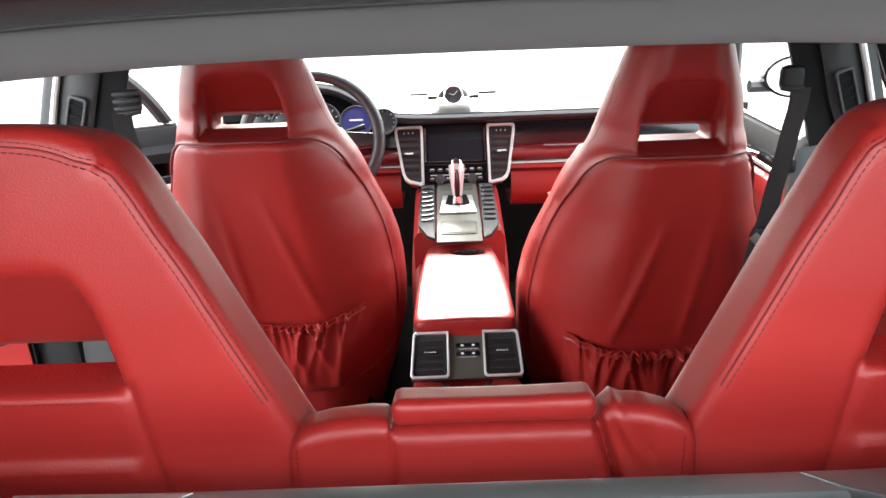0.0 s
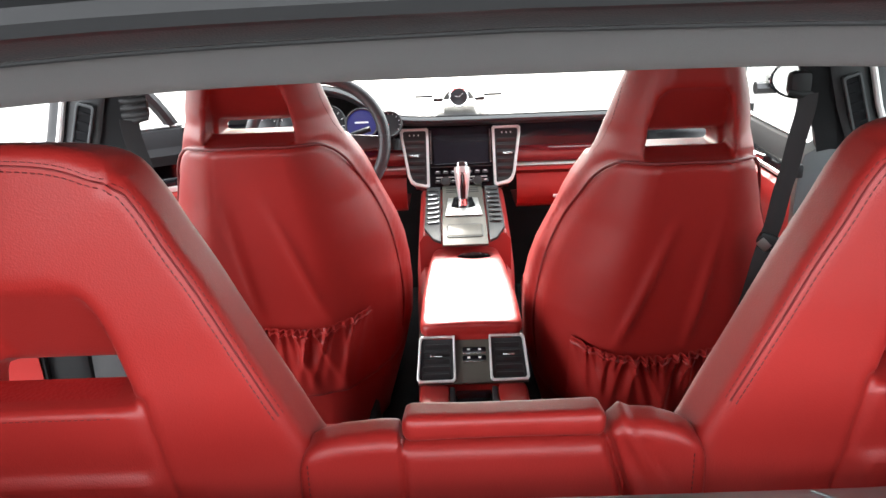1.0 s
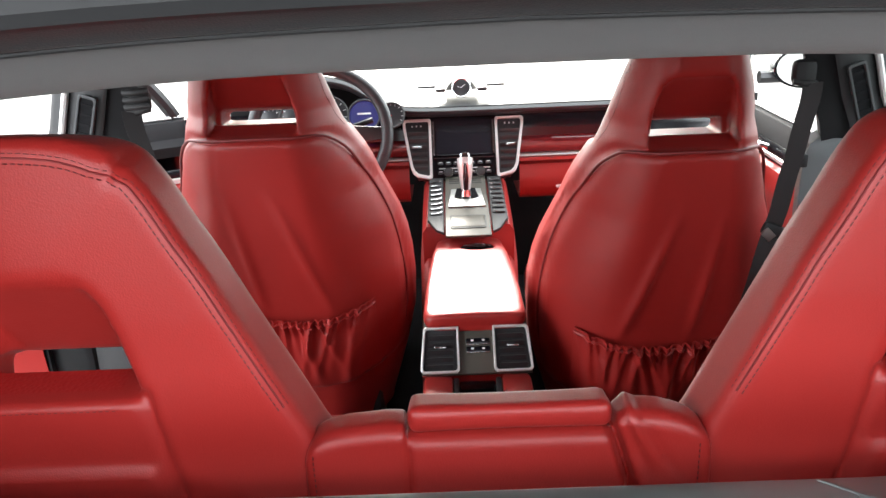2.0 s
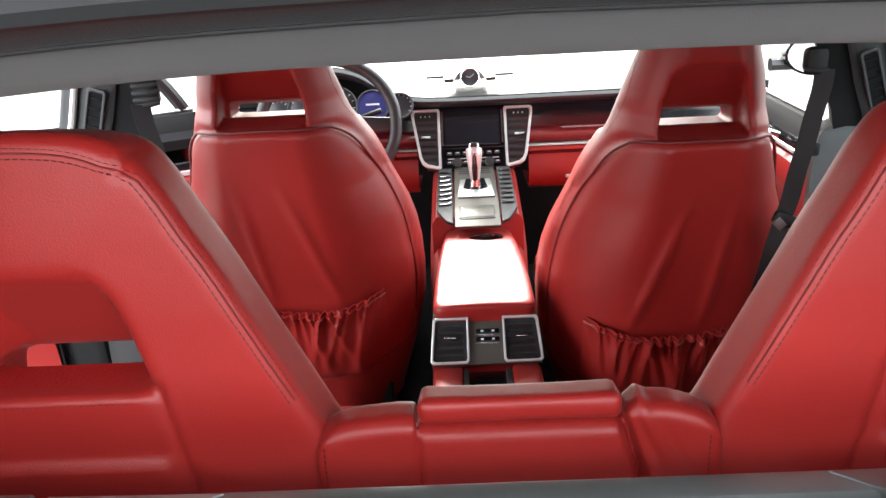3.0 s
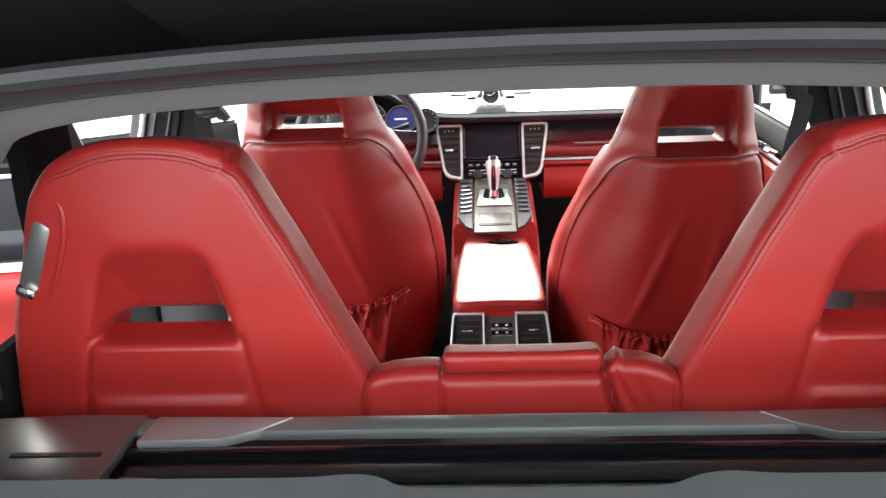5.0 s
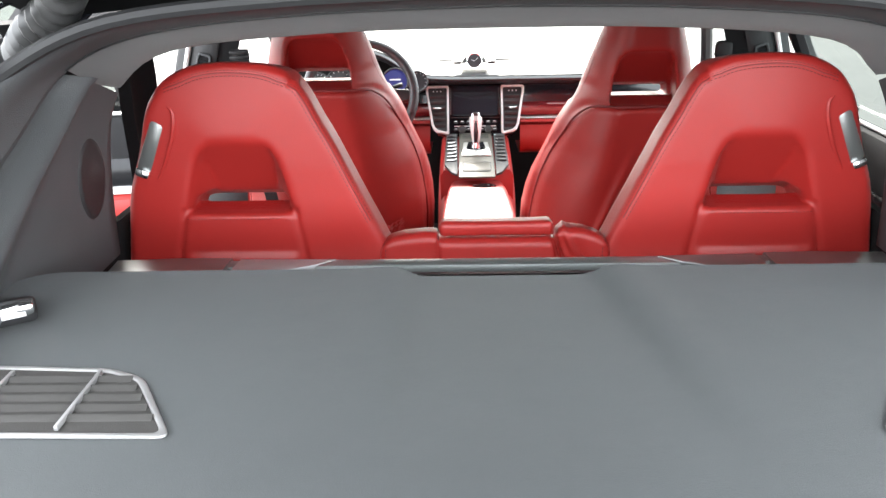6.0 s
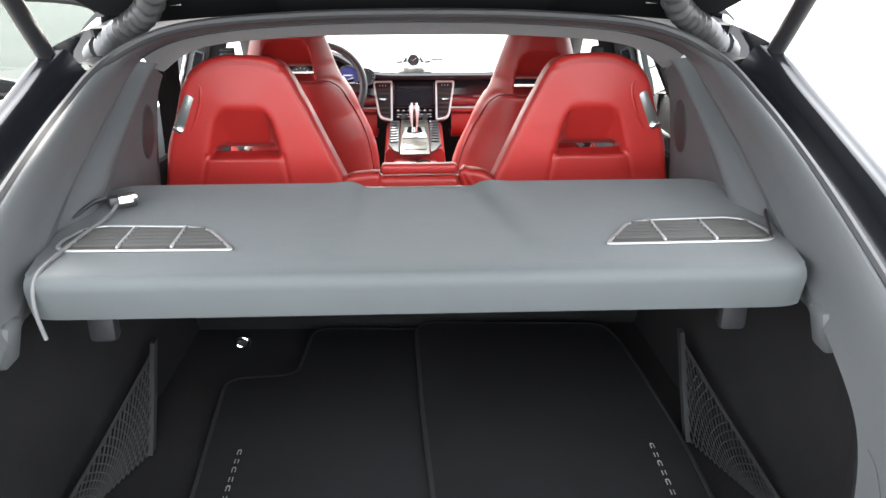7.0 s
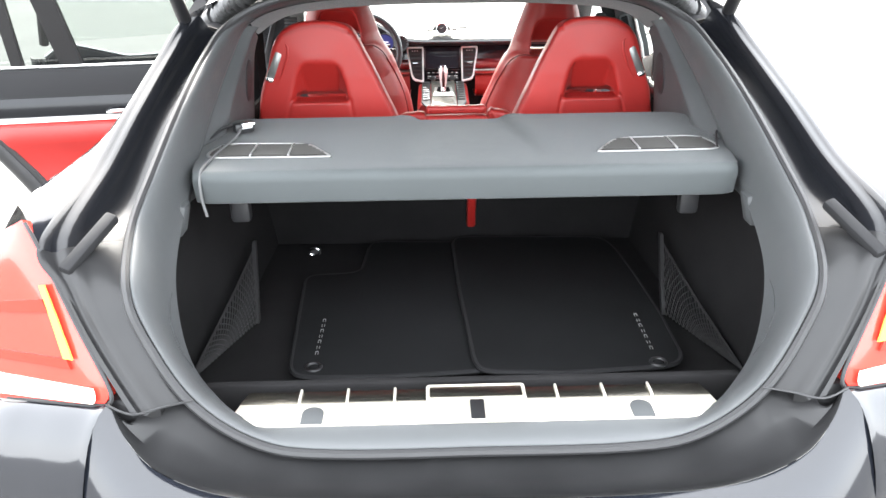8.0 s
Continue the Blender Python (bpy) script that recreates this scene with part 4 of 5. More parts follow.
# Upper face, lacquer band and red lower part, on either side of the centre stack.
for x0, x1 in ((-.76, -.165), (.165, .76)):
    xs = np.linspace(x0, x1, 24)
    part("upper_face", lofted([[(x, 3.02, .935), (x, 2.998, .905), (x, 2.992, .865), (x, 2.988, .846)] for x in xs]), GLOSS, dash, "dark glossy upper fascia")
    part("lacquer_band", lofted([[(x, 2.990, .847), (x, 2.976, .840), (x, 2.970, .825 - .004 * math.cos(x * 7)), (x, 2.974, .800), (x, 2.984, .794)] for x in xs]), WOOD_RED, dash, "dark red lacquered band")
    part("bright_strip", lofted([[(x, 2.984, .795), (x, 2.966, .794), (x, 2.964, .790), (x, 2.982, .787)] for x in xs]), SATIN, dash, "satin silver trim strip")
    part("red_band", lofted([[(x, 2.984, .788), (x, 2.964, .786), (x, 2.962, .776), (x, 2.984, .772)] for x in xs]), RED, dash)
    part("lower_panel", lofted([[(x, 2.985, .770), (x, 2.968, .764), (x, 2.958, .74), (x, 2.955, .70), (x, 2.960, .675), (x, 2.98, .658), (x, 3.08, .650), (x, 3.20, .648)] for x in xs]), RED, dash, "red leather lower dashboard")
part("glovebox_handle", box(.315, 2.950, .697, .085, .012, .010, .004), SATIN, dash, "silver glovebox handle")
part("glovebox_joint", tube([(.26, 2.985, .772), (.262, 2.961, .784)], .0016, 5), RUBBER, dash)

# Clock on top.
clock = part("clock_pod", lofted([[(u, 3.03 + k * .012, .965 + .052 * math.sqrt(max(0, 1 - (u / .05) ** 2)) * (1 - (k / 9) ** 2)) for u in np.linspace(-.05, .05, 21)] for k in range(10)]), DASH, dash, "black clock pod")
part("clock_face", disc(.026, .004, Matrix.Translation((0, 3.028, .990)) @ Matrix.Rotation(radians(72), 4, "X")), DIAL, clock, "dark clock dial")
part("clock_rim", tube([(.027 * math.cos(a), 3.026 + .3 * .027 * math.sin(a), 0.990 + .95 * .027 * math.sin(a)) for a in np.linspace(0, 2 * math.pi, 33)[:-1]], .003, 6, closed=True), CHROME, clock, "silver rim")
for a, r, mat in ((40, .017, WHITE_MARK), (160, .012, WHITE_MARK)):
    part("clock_needle", tube([(0, 3.0225, .991), (r * math.cos(radians(a)), 3.0225 + .3 * r * math.sin(radians(a)), 0.991 + .95 * r * math.sin(radians(a)))], .0006, 4), mat, clock)
for sgn in (-1, 1):
    part("dash_speaker", box(.105 * sgn, 3.10, .986, .055, .035, .008, .003), BLACK_TRIM, dash, "small speaker grille")
    part("clock_wing", box(.062 * sgn, 3.05, .984, .03, .05, .012, .005), BLACK, dash)

# Centre stack on a leaning plane.
M = Matrix(((1, 0, 0, 0), (0, .511, -.860, 2.996), (0, .860, .511, .898), (0, 0, 0, 1)))
stack = part("stack_panel", plate([(-.172, .012), (.172, .012), (.135, -.178), (-.135, -.178)], .02, .003, M @ Matrix.Translation((0, 0, -.022))), GLOSS, dash, "gloss black centre stack")
part("screen", plate(rounded(.162, .108, .004), .004, .001, M @ Matrix.Translation((0, -.052, .001))), SCREEN, stack, "dark switched-off navigation screen")
for sgn in (-1, 1):
    part("screen_side_strip", plate(rounded(.005, .104, .002), .004, .001, M @ Matrix.Translation((.0875 * sgn, -.052, .002))), CHROME, stack, "bright side strip")
    out_v = [(.098, .006), (.172, .006), (.1785, .000), (.1775, -.02), (.158, -.140), (.150, -.160), (.138, -.170), (.100, -.178), (.094, -.172), (.094, 0)]
    in_v = [(.107, -.004), (.164, -.004), (.1665, -.007), (.1655, -.022), (.147, -.134), (.141, -.148), (.132, -.157), (.107, -.164), (.105, -.161), (.105, -.006)]
    in_v = [(a + (c - a) * .68, b + (d - b) * .68) for (a, b), (c, d) in zip(out_v, in_v)]
    vent = part("air_vent_frame", frame_ring([(u * sgn, v) for u, v in out_v], [(u * sgn, v) for u, v in in_v], .012, M @ Matrix.Translation((0, 0, 0))), SATIN, dash, "satin silver air vent frame")
    part("vent_well", plate([(u * sgn, v) for u, v in in_v], .002, 0, M @ Matrix.Translation((0, 0, .0005))), BLACK, vent, "black vent well")
    for k in range(6):
        v = -.036 - k * .0215
        w1 = np.interp(v, (-.17, -.02), (.143, .169))
        part("slat", plate(rounded(w1 - .106, .013, .003), .003, .001, M @ Matrix.Translation(((w1 + .106) / 2 * sgn, v, .004)) @ Matrix.Rotation(.6, 4, "X")), BLACK, vent)
    part("vent_tab", plate(rounded(.028, .005, .002), .004, .001, M @ Matrix.Translation((.137 * sgn, -.080, .009))), CHROME, vent, "bright vent tab")
    for k in (0, 1, 2):
        part("vent_mark", plate(rounded(.004, .005, .001), .001, 0, M @ Matrix.Translation((sgn * .150 - k * .013 * sgn, -.014, .004))), WHITE_MARK, vent)
    knob = part("knob", disc(.0125, .014, M @ Matrix.Translation((.047 * sgn, -.160, .0))), BLACK, stack, "black rotary knob")
    part("knob_rim", tube([M @ Vector((.047 * sgn + .0125 * math.cos(a), -.160 + .0125 * math.sin(a), .012)) for a in np.linspace(0, 2 * math.pi, 25)[:-1]], .002, 6, closed=True), CHROME, knob, "chrome knob rim")
for v, n, mat in ((-.114, 0, CHROME), (-.130, 7, WHITE_MARK), (-.146, 0, SATIN), (-.158, 4, WHITE_MARK)):
    if n == 0:
        part("stack_strip", plate(rounded(.178 if v > -.12 else .150, .0022, .001), .003, 0, M @ Matrix.Translation((0, v, .001))), mat, stack)
    else:
        for k in range(n):
            u = -.07 + .14 * k / (n - 1)
            if n == 4 and abs(abs(u) - .047) < .02:
                u *= 1.15
            part("stack_button", plate(rounded(.016, .009, .002), .003, .001, M @ Matrix.Translation((u, v, -.0005))), BLACK_TRIM, stack)
            part("button_mark", plate(rounded(.009, .0018, .0005), .0006, 0, M @ Matrix.Translation((u, v + .0025, .0026))), mat, stack)

# Instruments behind the wheel.
for x, r, z in ((-.205, .036, .925), (-.285, .046, .927), (-.385, .055, .93), (-.485, .046, .927), (-.56, .036, .925)):
    mg = Matrix.Translation((x, 2.965, z)) @ Matrix.Rotation(radians(68), 4, "X")
    g = part("instrument", disc(r, .02, mg), GAUGE if x == -.285 else DIAL, dash, "round instrument dial" if x != -.285 else "blue lit round display")
    part("instrument_rim", tube([mg @ Vector((r * math.cos(a), r * math.sin(a), .022)) for a in np.linspace(0, 2 * math.pi, 37)[:-1]], .0035, 6, closed=True), BLACK_TRIM, g)
    if x != -.285:
        for a in range(-30, 220, 25):
            part("dial_mark", tube([mg @ Vector((r * .78 * math.cos(radians(a)), r * .78 * math.sin(radians(a)), .021)), mg @ Vector((r * .92 * math.cos(radians(a)), r * .92 * math.sin(radians(a)), .021))], .0009, 4), WHITE_MARK, g)
        part("dial_needle", tube([mg @ Vector((0, 0, .022)), mg @ Vector((-r * .6, -r * .35, .022))], .0012, 4), RED_MARK, g)
    else:
        part("display_bar", plate(rounded(.040, .005, .002), .001, 0, mg @ Matrix.Translation((0, .006, .0205))), WHITE_MARK, g)

# ---- steering wheel ----
wheel = thing("steering_wheel", (-.395, 2.85, .90), "black leather steering wheel with three spokes", "steering wheel")
mw = Matrix.Translation((-.395, 2.80, .915)) @ Matrix.Rotation(radians(68), 4, "X")
part("rim", tube([mw @ Vector((.186 * math.cos(a), .180 * math.sin(a), 0)) for a in np.linspace(0, 2 * math.pi, 73)[:-1]], .0165, 12, closed=True), DASH, wheel, "black leather rim")
hub = part("hub", plate(rounded(.17, .13, .05), .045, .012, mw @ Matrix.Translation((0, -.005, -.045))), BLACK, wheel, "black airbag hub")
for a0, wd in ((0, .05), (180, .05), (262, .03), (278, .03)):
    d = Matrix.Rotation(radians(a0), 4, "Z")
    part("spoke", plate([(.07, -wd / 2), (.18, -wd / 3), (.18, wd / 3), (.07, wd / 2)], .014, .004, mw @ d @ Matrix.Translation((0, 0, -.018))), BLACK, wheel, "black spoke")
for a in (4, -20, 60):
    part("rim_seam", tube([mw @ Vector(((.186 + .0168 * math.cos(b)) * math.cos(radians(a)), (.180 + .0168 * math.cos(b)) * math.sin(radians(a)), .0168 * math.sin(b))) for b in np.linspace(0, 2 * math.pi, 17)[:-1]], .0009, 4, closed=True), BLACK, wheel)
part("column", tube([mw @ Vector((0, 0, -.04)), mw @ Vector((0, 0, -.2))], .045, 16), BLACK, wheel, "black steering column")
for s in (-1, 1):
    part("stalk", tube([mw @ Vector((.04 * s, .02, -.08)), mw @ Vector((.14 * s, .05, -.075))], .008, 8), BLACK, wheel)

# ---- centre console ----
console = thing("centre_console", (0, 2.5, .4), "titanium grey console with red leather sides and rows of buttons", "centre console")
N = Matrix(((1, 0, 0, 0), (0, .977, -.213, 2.90), (0, .213, .977, .742), (0, 0, 0, 1)))
body_rows = []
for y, z, w in ((2.96, .735, .118), (2.90, .735, .118), (2.70, .692, .119), (2.665, .684, .119), (2.650, .600, .118), (2.45, .575, .114), (2.2, .50, .105), (2.12, .46, .10)):
    body_rows.append([(-w - .02, y, .34), (-w - .012, y, z - .10), (-w - .004, y, z - .02), (-w + .008, y, z - .002), (w - .008, y, z - .002), (w + .004, y, z - .02), (w + .012, y, z - .10), (w + .02, y, .34)])
part("side_panel", lofted(body_rows, thick=.008), RED, console, "red leather console side")
deck = part("deck", plate([(-.058, .01), (.058, .01), (.060, -.318), (-.060, -.318)], .008, .003, N), TITAN, console, "titanium grey metal deck")
for sgn in (-1, 1):
    side = part("button_panel", plate([(.064 * sgn, .005), (.104 * sgn, .005), (.108 * sgn, -.230), (.084 * sgn, -.285), (.064 * sgn, -.300)], .010, .003, N @ Matrix.Translation((0, 0, -.002))), BLACK_TRIM, console, "dark button panel")
    for k in range(8):
        v = -.02 - k * .026
        part("button", plate(rounded(.034, .015, .003), .005, .0015, N @ Matrix.Translation((.085 * sgn, v, .007)) @ Matrix.Rotation(.12, 4, "X")), BLACK, side)
        part("button_edge", tube([N @ Vector(((.085 + u) * sgn, v - .006 + .010 * (u / .017) ** 2 * (u < 0) - .05 * (u + .015), .0122)) for u in (-.017, -.014, -.009, 0, .008, .014)], .0011, 5), CHROME, side, "bright curved button edge")
    for k in range(3):
        part("deck_slot", plate(rounded(.030, .005, .002), .001, 0, N @ Matrix.Translation((.032 * sgn, -.008 - k * .012, .0078))), BLACK, deck)
part("shift_gate", plate([(-.042, .040), (.042, .040), (.051, -.058), (-.051, -.058)], .006, .003, N @ Matrix.Translation((0, -.115, .0075))), STEEL, deck, "bright chrome shift gate")
part("gate_slot", plate([(-.026, .034), (.026, .034), (.034, -.018), (.018, -.026), (-.018, -.026), (-.034, -.018)], .001, 0, N @ Matrix.Translation((0, -.110, .0137))), GLOSS, deck)
part("tray_lid", plate(rounded(.090, .058, .008), .004, .002, N @ Matrix.Translation((0, -.250, .0075))), TITAN, deck, "closed tray lid")
part("tray_joint", frame_ring(rounded(.098, .066, .010), rounded(.091, .059, .008), .002, N @ Matrix.Translation((0, -.250, .0082)), 0), BLACK, deck)
lever = thing("gear_lever", (0, 2.79, .72), "chrome and black gear lever on the console", "gear lever")
part("boot_collar", tube([N @ Vector((0, -.112, .012)), N @ Vector((0, -.108, .030))], lambda t: .016 - .004 * t, 16), CHROME, lever, "chrome collar")
part("shaft", tube([N @ Vector((0, -.110, .025)), N @ Vector((0, -.098, .050))], .009, 12), CHROME, lever)
ma = [N @ Vector((0, v, h)) for v, h in ((-.108, .026), (-.101, .046), (-.089, .070), (-.076, .093), (-.068, .104))]
part("grip", tube(spline(ma, 5), lambda t: .012 + .010 * min(1, t * 1.4), 16), SATIN, lever, "satin chrome lever frame")
part("grip_insert", tube(spline([p + Vector((0, -.0105, .003)) for p in ma[:4]], 5), lambda t: .0065 + .005 * t, 12), GLOSS, lever, "black lever insert")
part("knob_cap", tube([ma[-1], ma[-1] + Vector((0, .006, .010)), ma[-1] + Vector((0, .01, .014))], lambda t: .017 - .010 * t ** 3, 16), CHROME, lever, "chrome knob cap")

# Armrest box between the front seats.
def arm_field(X, Y, Z):
    w = np.interp(Y, (2.22, 2.35, 2.5, 2.64), (.114, .110, .099, .088))
    f = smax(np.abs(X) - w, np.abs(Y - 2.44) - .225, .03)
    top = np.interp(Y, (2.23, 2.40, 2.54, 2.62), (.630, .648, .656, .646)) + .005 * np.cos(X * 12)
    f = smax(smax(f, Z - top, .016), top - .048 - Z, .012)
    f = f + .003 * np.exp(-((Z - top + .030) / .003) ** 2)
    return smax(f, -np.maximum(np.hypot((X - .020) / 1.3, Y - 2.575) - .033, .61 - Z), .006)
ap, af = skin(arm_field, (-.13, 2.20, .56), (.13, 2.69, .68), .0045)
part("armrest", (ap, af), RED, console, "red leather armrest box", sharp=75)
part("armrest_support", box(0, 2.44, .56, .19, .34, .10, .02), RED, console)
part("cup_holder", disc(.044, .004, Matrix.Translation((.020, 2.575, .609))), GLOSS, console, "dark cup holder")
part("cup_sleeve", lofted([[(.020 + 1.3 * r * math.cos(a), 2.575 + r * math.sin(a), z) for a in np.linspace(0, 2 * math.pi, 33)[:-1]] for r, z in ((.0345, .650), (.0325, .652), (.0315, .650), (.0300, .612))], closed=True), GLOSS, console, "black cup holder sleeve")
# Rear face with vents.
Q = Matrix(((1, 0, 0, 0), (0, .60, -.80, 2.228), (0, .80, .60, .608), (0, 0, 0, 1)))
rear_face = part("rear_vent_panel", plate([(-.113, .012), (.113, .012), (.120, -.114), (-.120, -.114)], .02, .004, Q @ Matrix.Translation((0, 0, -.02))), TITAN, console, "brown-grey metal rear vent panel")
for sgn in (-1, 1):
    ov = [(.037, -.010), (.110, -.010), (.115, -.016), (.122, -.105), (.117, -.112), (.043, -.112), (.037, -.105)]
    iv = [(.044, -.019), (.104, -.019), (.1065, -.023), (.1135, -.099), (.110, -.103), (.047, -.103), (.045, -.099)]
    iv = [(a + (c - a) * .62, b + (d - b) * .62) for (a, b), (c, d) in zip(ov, iv)]
    fr = part("rear_vent_frame", frame_ring([(u * sgn, v) for u, v in ov], [(u * sgn, v) for u, v in iv], .012, Q), SATIN, console, "satin silver rear vent frame")
    part("vent_well", plate([(u * sgn, v) for u, v in iv], .002, 0, Q @ Matrix.Translation((0, 0, .0006))), BLACK, fr)
    for k in range(5):
        part("slat", plate(rounded(.056 + .001 * k, .012, .003), .003, .001, Q @ Matrix.Translation(((.0755 + .0012 * k) * sgn, -.033 - k * .016, .004)) @ Matrix.Rotation(.6, 4, "X")), BLACK, fr)
    part("vent_tab", plate(rounded(.026, .005, .002), .005, .001, Q @ Matrix.Translation((.078 * sgn, -.055, .010))), CHROME, fr, "bright vent tab")
    part("pad", box(.084 * sgn, 2.10, .487, .066, .15, .05, .014), RED, console, "red leather pad")
    part("tray_wing", box(.046 * sgn, 2.10, .492, .012, .13, .03, .004), BLACK_TRIM, console)
part("tray", box(0, 2.10, .478, .080, .15, .03, .006), GLOSS, console, "gloss black tray")
for v in (-.042, -.060):
    part("rear_button", plate(rounded(.052, .012, .004), .003, .001, Q @ Matrix.Translation((.004, v, .0))), GLOSS, rear_face)
    part("button_edge", plate(rounded(.050, .003, .001), .002, .0005, Q @ Matrix.Translation((.004, v - .007, .003))), CHROME, rear_face)
    for s in (-1, 1):
        part("button_mark", plate(rounded(.006, .004, .001), .001, 0, Q @ Matrix.Translation((.004 + .012 * s, v + .001, .0032))), WHITE_MARK, rear_face)

# ---- cabin floor and pillars ----
floor = thing("cabin_floor", (0, 2.3, .3), "black carpet cabin floor", "floor", kind="structure")
part("carpet", box(0, 2.3, .22, 1.62, 2.1, .06, .01), CARPET, floor)
part("firewall", box(0, 3.42, .55, 1.6, .04, .8, .01), CARPET, floor)
part("tunnel", box(0, 1.85, .33, .22, .75, .17, .03), CARPET, floor)
part("seat_riser", box(0, 1.42, .38, 1.5, .06, .28, .01), CARPET, floor)
for sgn in (-1, 1):
    part("rocker", box(.82 * sgn, 2.2, .31, .16, 2.2, .20, .03), PAINT_DULL, floor, "black painted door sill")

for sgn in (-1, 1):
    UP = [(1.00, .652, 0), (1.05, .641, 0), (1.10, .625, .01), (1.165, .607, .012), (1.25, .584, .02), (1.345, .560, .03)]
    pillar = part("centre_pillar", lofted([[(x * sgn, y, z) for x, y in ((xi, 2.10 + dy), (xi + .046, 2.088 + dy), (xi + .150, 2.10 + dy), (xi + .165, 2.17 + dy), (xi + .09, 2.20 + dy), (xi + .02, 2.16 + dy))]
                                           for z, xi, dy in UP], closed=True, cap=True), MAT_EDGE, car, "dark trimmed centre pillar with an air vent")
    # Same trim both sides; on the left a dark material carries its shade.
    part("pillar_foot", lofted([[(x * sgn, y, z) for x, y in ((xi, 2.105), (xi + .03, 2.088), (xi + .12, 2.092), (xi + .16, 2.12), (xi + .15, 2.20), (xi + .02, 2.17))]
                                for z, xi in ((.30, .640), (.60, .632), (.80, .624), (.90, .621), (.98, .622), (1.01, .630), (1.022, .650))], closed=True, cap=True), PILLAR_CLOTH if sgn > 0 else BLACK_TRIM, car, "pale grey lower pillar trim" if sgn > 0 else "lower pillar trim with its shade put into a dark colour")
    part("pillar_panel", lofted([[((xi + .047) * sgn, 2.083 + dy, z), ((xi + .054) * sgn, 2.079 + dy, z), ((xi + .140) * sgn, 2.088 + dy, z), ((xi + .150) * sgn, 2.096 + dy, z)]
                                 for z, xi, dy in UP[:-1] + [(1.33, .564, .028)]], thick=.003), BLACK, pillar, "dark pillar panel")
    # Bright metal strip in place of the sky's reflection on the painted flange.
    part("door_seal", tube([((xi + .120) * sgn, 2.076 + dy, z) for z, xi, dy in UP], .0065, 8), SATIN, pillar, "bright strip added for sky reflected on the door opening edge")
    mv = Matrix.Translation((.702 * sgn, 2.082, 1.100)) @ Matrix.Rotation(radians(90), 4, "X") @ Matrix.Rotation(radians(18 * sgn), 4, "Z")
    part("pillar_vent", frame_ring(rounded(.034, .128, .007), rounded(.024, .116, .004), .008, mv), GREY_TRIM, pillar, "upright pillar air vent")
    part("pillar_vent_well", plate(rounded(.025, .117, .004), .003, 0, mv), CAVITY, pillar)
    for k in range(6):
        part("vent_slat", plate(rounded(.022, .006, .002), .003, .0005, mv @ Matrix.Translation((0, -.045 + k * .018, .003))), CAVITY, pillar)
    # Belt with its guide.
    belt = thing("seat_belt", (.62 * sgn, 2.1, .8), "black seat belt hanging from the centre pillar", "seat belt", "front seat belts")
    part("guide", box(.597 * sgn, 2.090, 1.146, .042, .03, .046, .012), BELT, belt, "dark grey belt guide")
    for z in (1.137, 1.150, 1.163) if sgn < 0 else ():
        part("guide_ridge", tube([(.574 * sgn, 2.081, z + .002), (.597 * sgn, 2.075, z), (.620 * sgn, 2.081, z - .001)], .0062, 10), BELT, belt)
    part("guide_cap", tube([(.576 * sgn, 2.082, 1.132), (.597 * sgn, 2.074, 1.128), (.618 * sgn, 2.082, 1.126)], .006, 10), BELT, belt)
    web = spline([(.608 * sgn, 2.076, 1.130), (.606 * sgn, 2.074, 1.10), (.597 * sgn, 2.074, 1.05), (.591 * sgn, 2.076, 1.0), (.583 * sgn, 2.080, .948), (.577 * sgn, 2.084, .892), (.568 * sgn, 2.090, .842), (.556 * sgn, 2.10, .754), (.560 * sgn, 2.16, .60), (.59 * sgn, 2.2, .42)], 6)
    part("webbing", lofted([[p + Vector((-.016 * sgn, .002, -.004)), p + Vector((.013 * sgn, -.014, .003))] for p in web], thick=.0018), BELT, belt, "black belt webbing")
    part("buckle_tongue", box(.571 * sgn, 2.078, .850, .050, .014, .026, .006, Matrix.Rotation(.4 * sgn, 3, "Y")), BLACK, belt, "black belt tongue")
    part("tongue_plate", box(.557 * sgn, 2.070, .846, .024, .005, .018, .001, Matrix.Rotation(.8 * sgn, 3, "Y")), STEEL, belt, "steel tongue")
    part("belt_stop", box(.612 * sgn, 2.082, .985, .014, .012, .026, .004), BLACK, belt, "small black belt button")
    # Windscreen pillars, roof rails and rear door frame.
    part("front_pillar", lofted([[(sgn * (x + dx), y + dy, z) for dx, dy in ((-.04, 0), (.0, -.03), (.045, .0), (.03, .06), (-.02, .06))] for x, y, z in ((.80, 3.55, .92), (.755, 3.25, 1.08), (.69, 3.0, 1.21), (.60, 2.78, 1.32))], closed=True, cap=True), BLACK_TRIM, car, "dark windscreen pillar")
    rail = [(.60, 2.80, 1.325), (.625, 2.5, 1.365), (.635, 2.2, 1.378), (.635, 1.8, 1.378), (.625, 1.50, 1.370), (.62, 1.38, 1.364)]
    part("roof_rail", tube(spline(flip(rail, sgn), 5), .045, 10, flat=.7), GREY_CLOTH, car, "grey lined roof rail")
    if sgn < 0:
        part("pillar_outer", box(-.862, 2.165, .62, .13, .09, .72, .02), PAINT_DULL, car, "black painted outer face of the centre pillar")
        # Opening trim, carried down as a black sheet for the shaded door behind.
        part("opening_trim", lofted([[(-.62 - .012 * math.sin((y - y0) * 30), y, z) for y in np.linspace(y0, y0 + .12, 7)] for z, y0 in ((.80, 1.36), (.90, 1.37), (.97, 1.38), (1.03, 1.392), (1.09, 1.394), (1.15, 1.393), (1.20, 1.398), (1.25, 1.396))], thick=.02), CAVITY, car, "black trim of the rear door opening, lower part standing in for the shaded door")
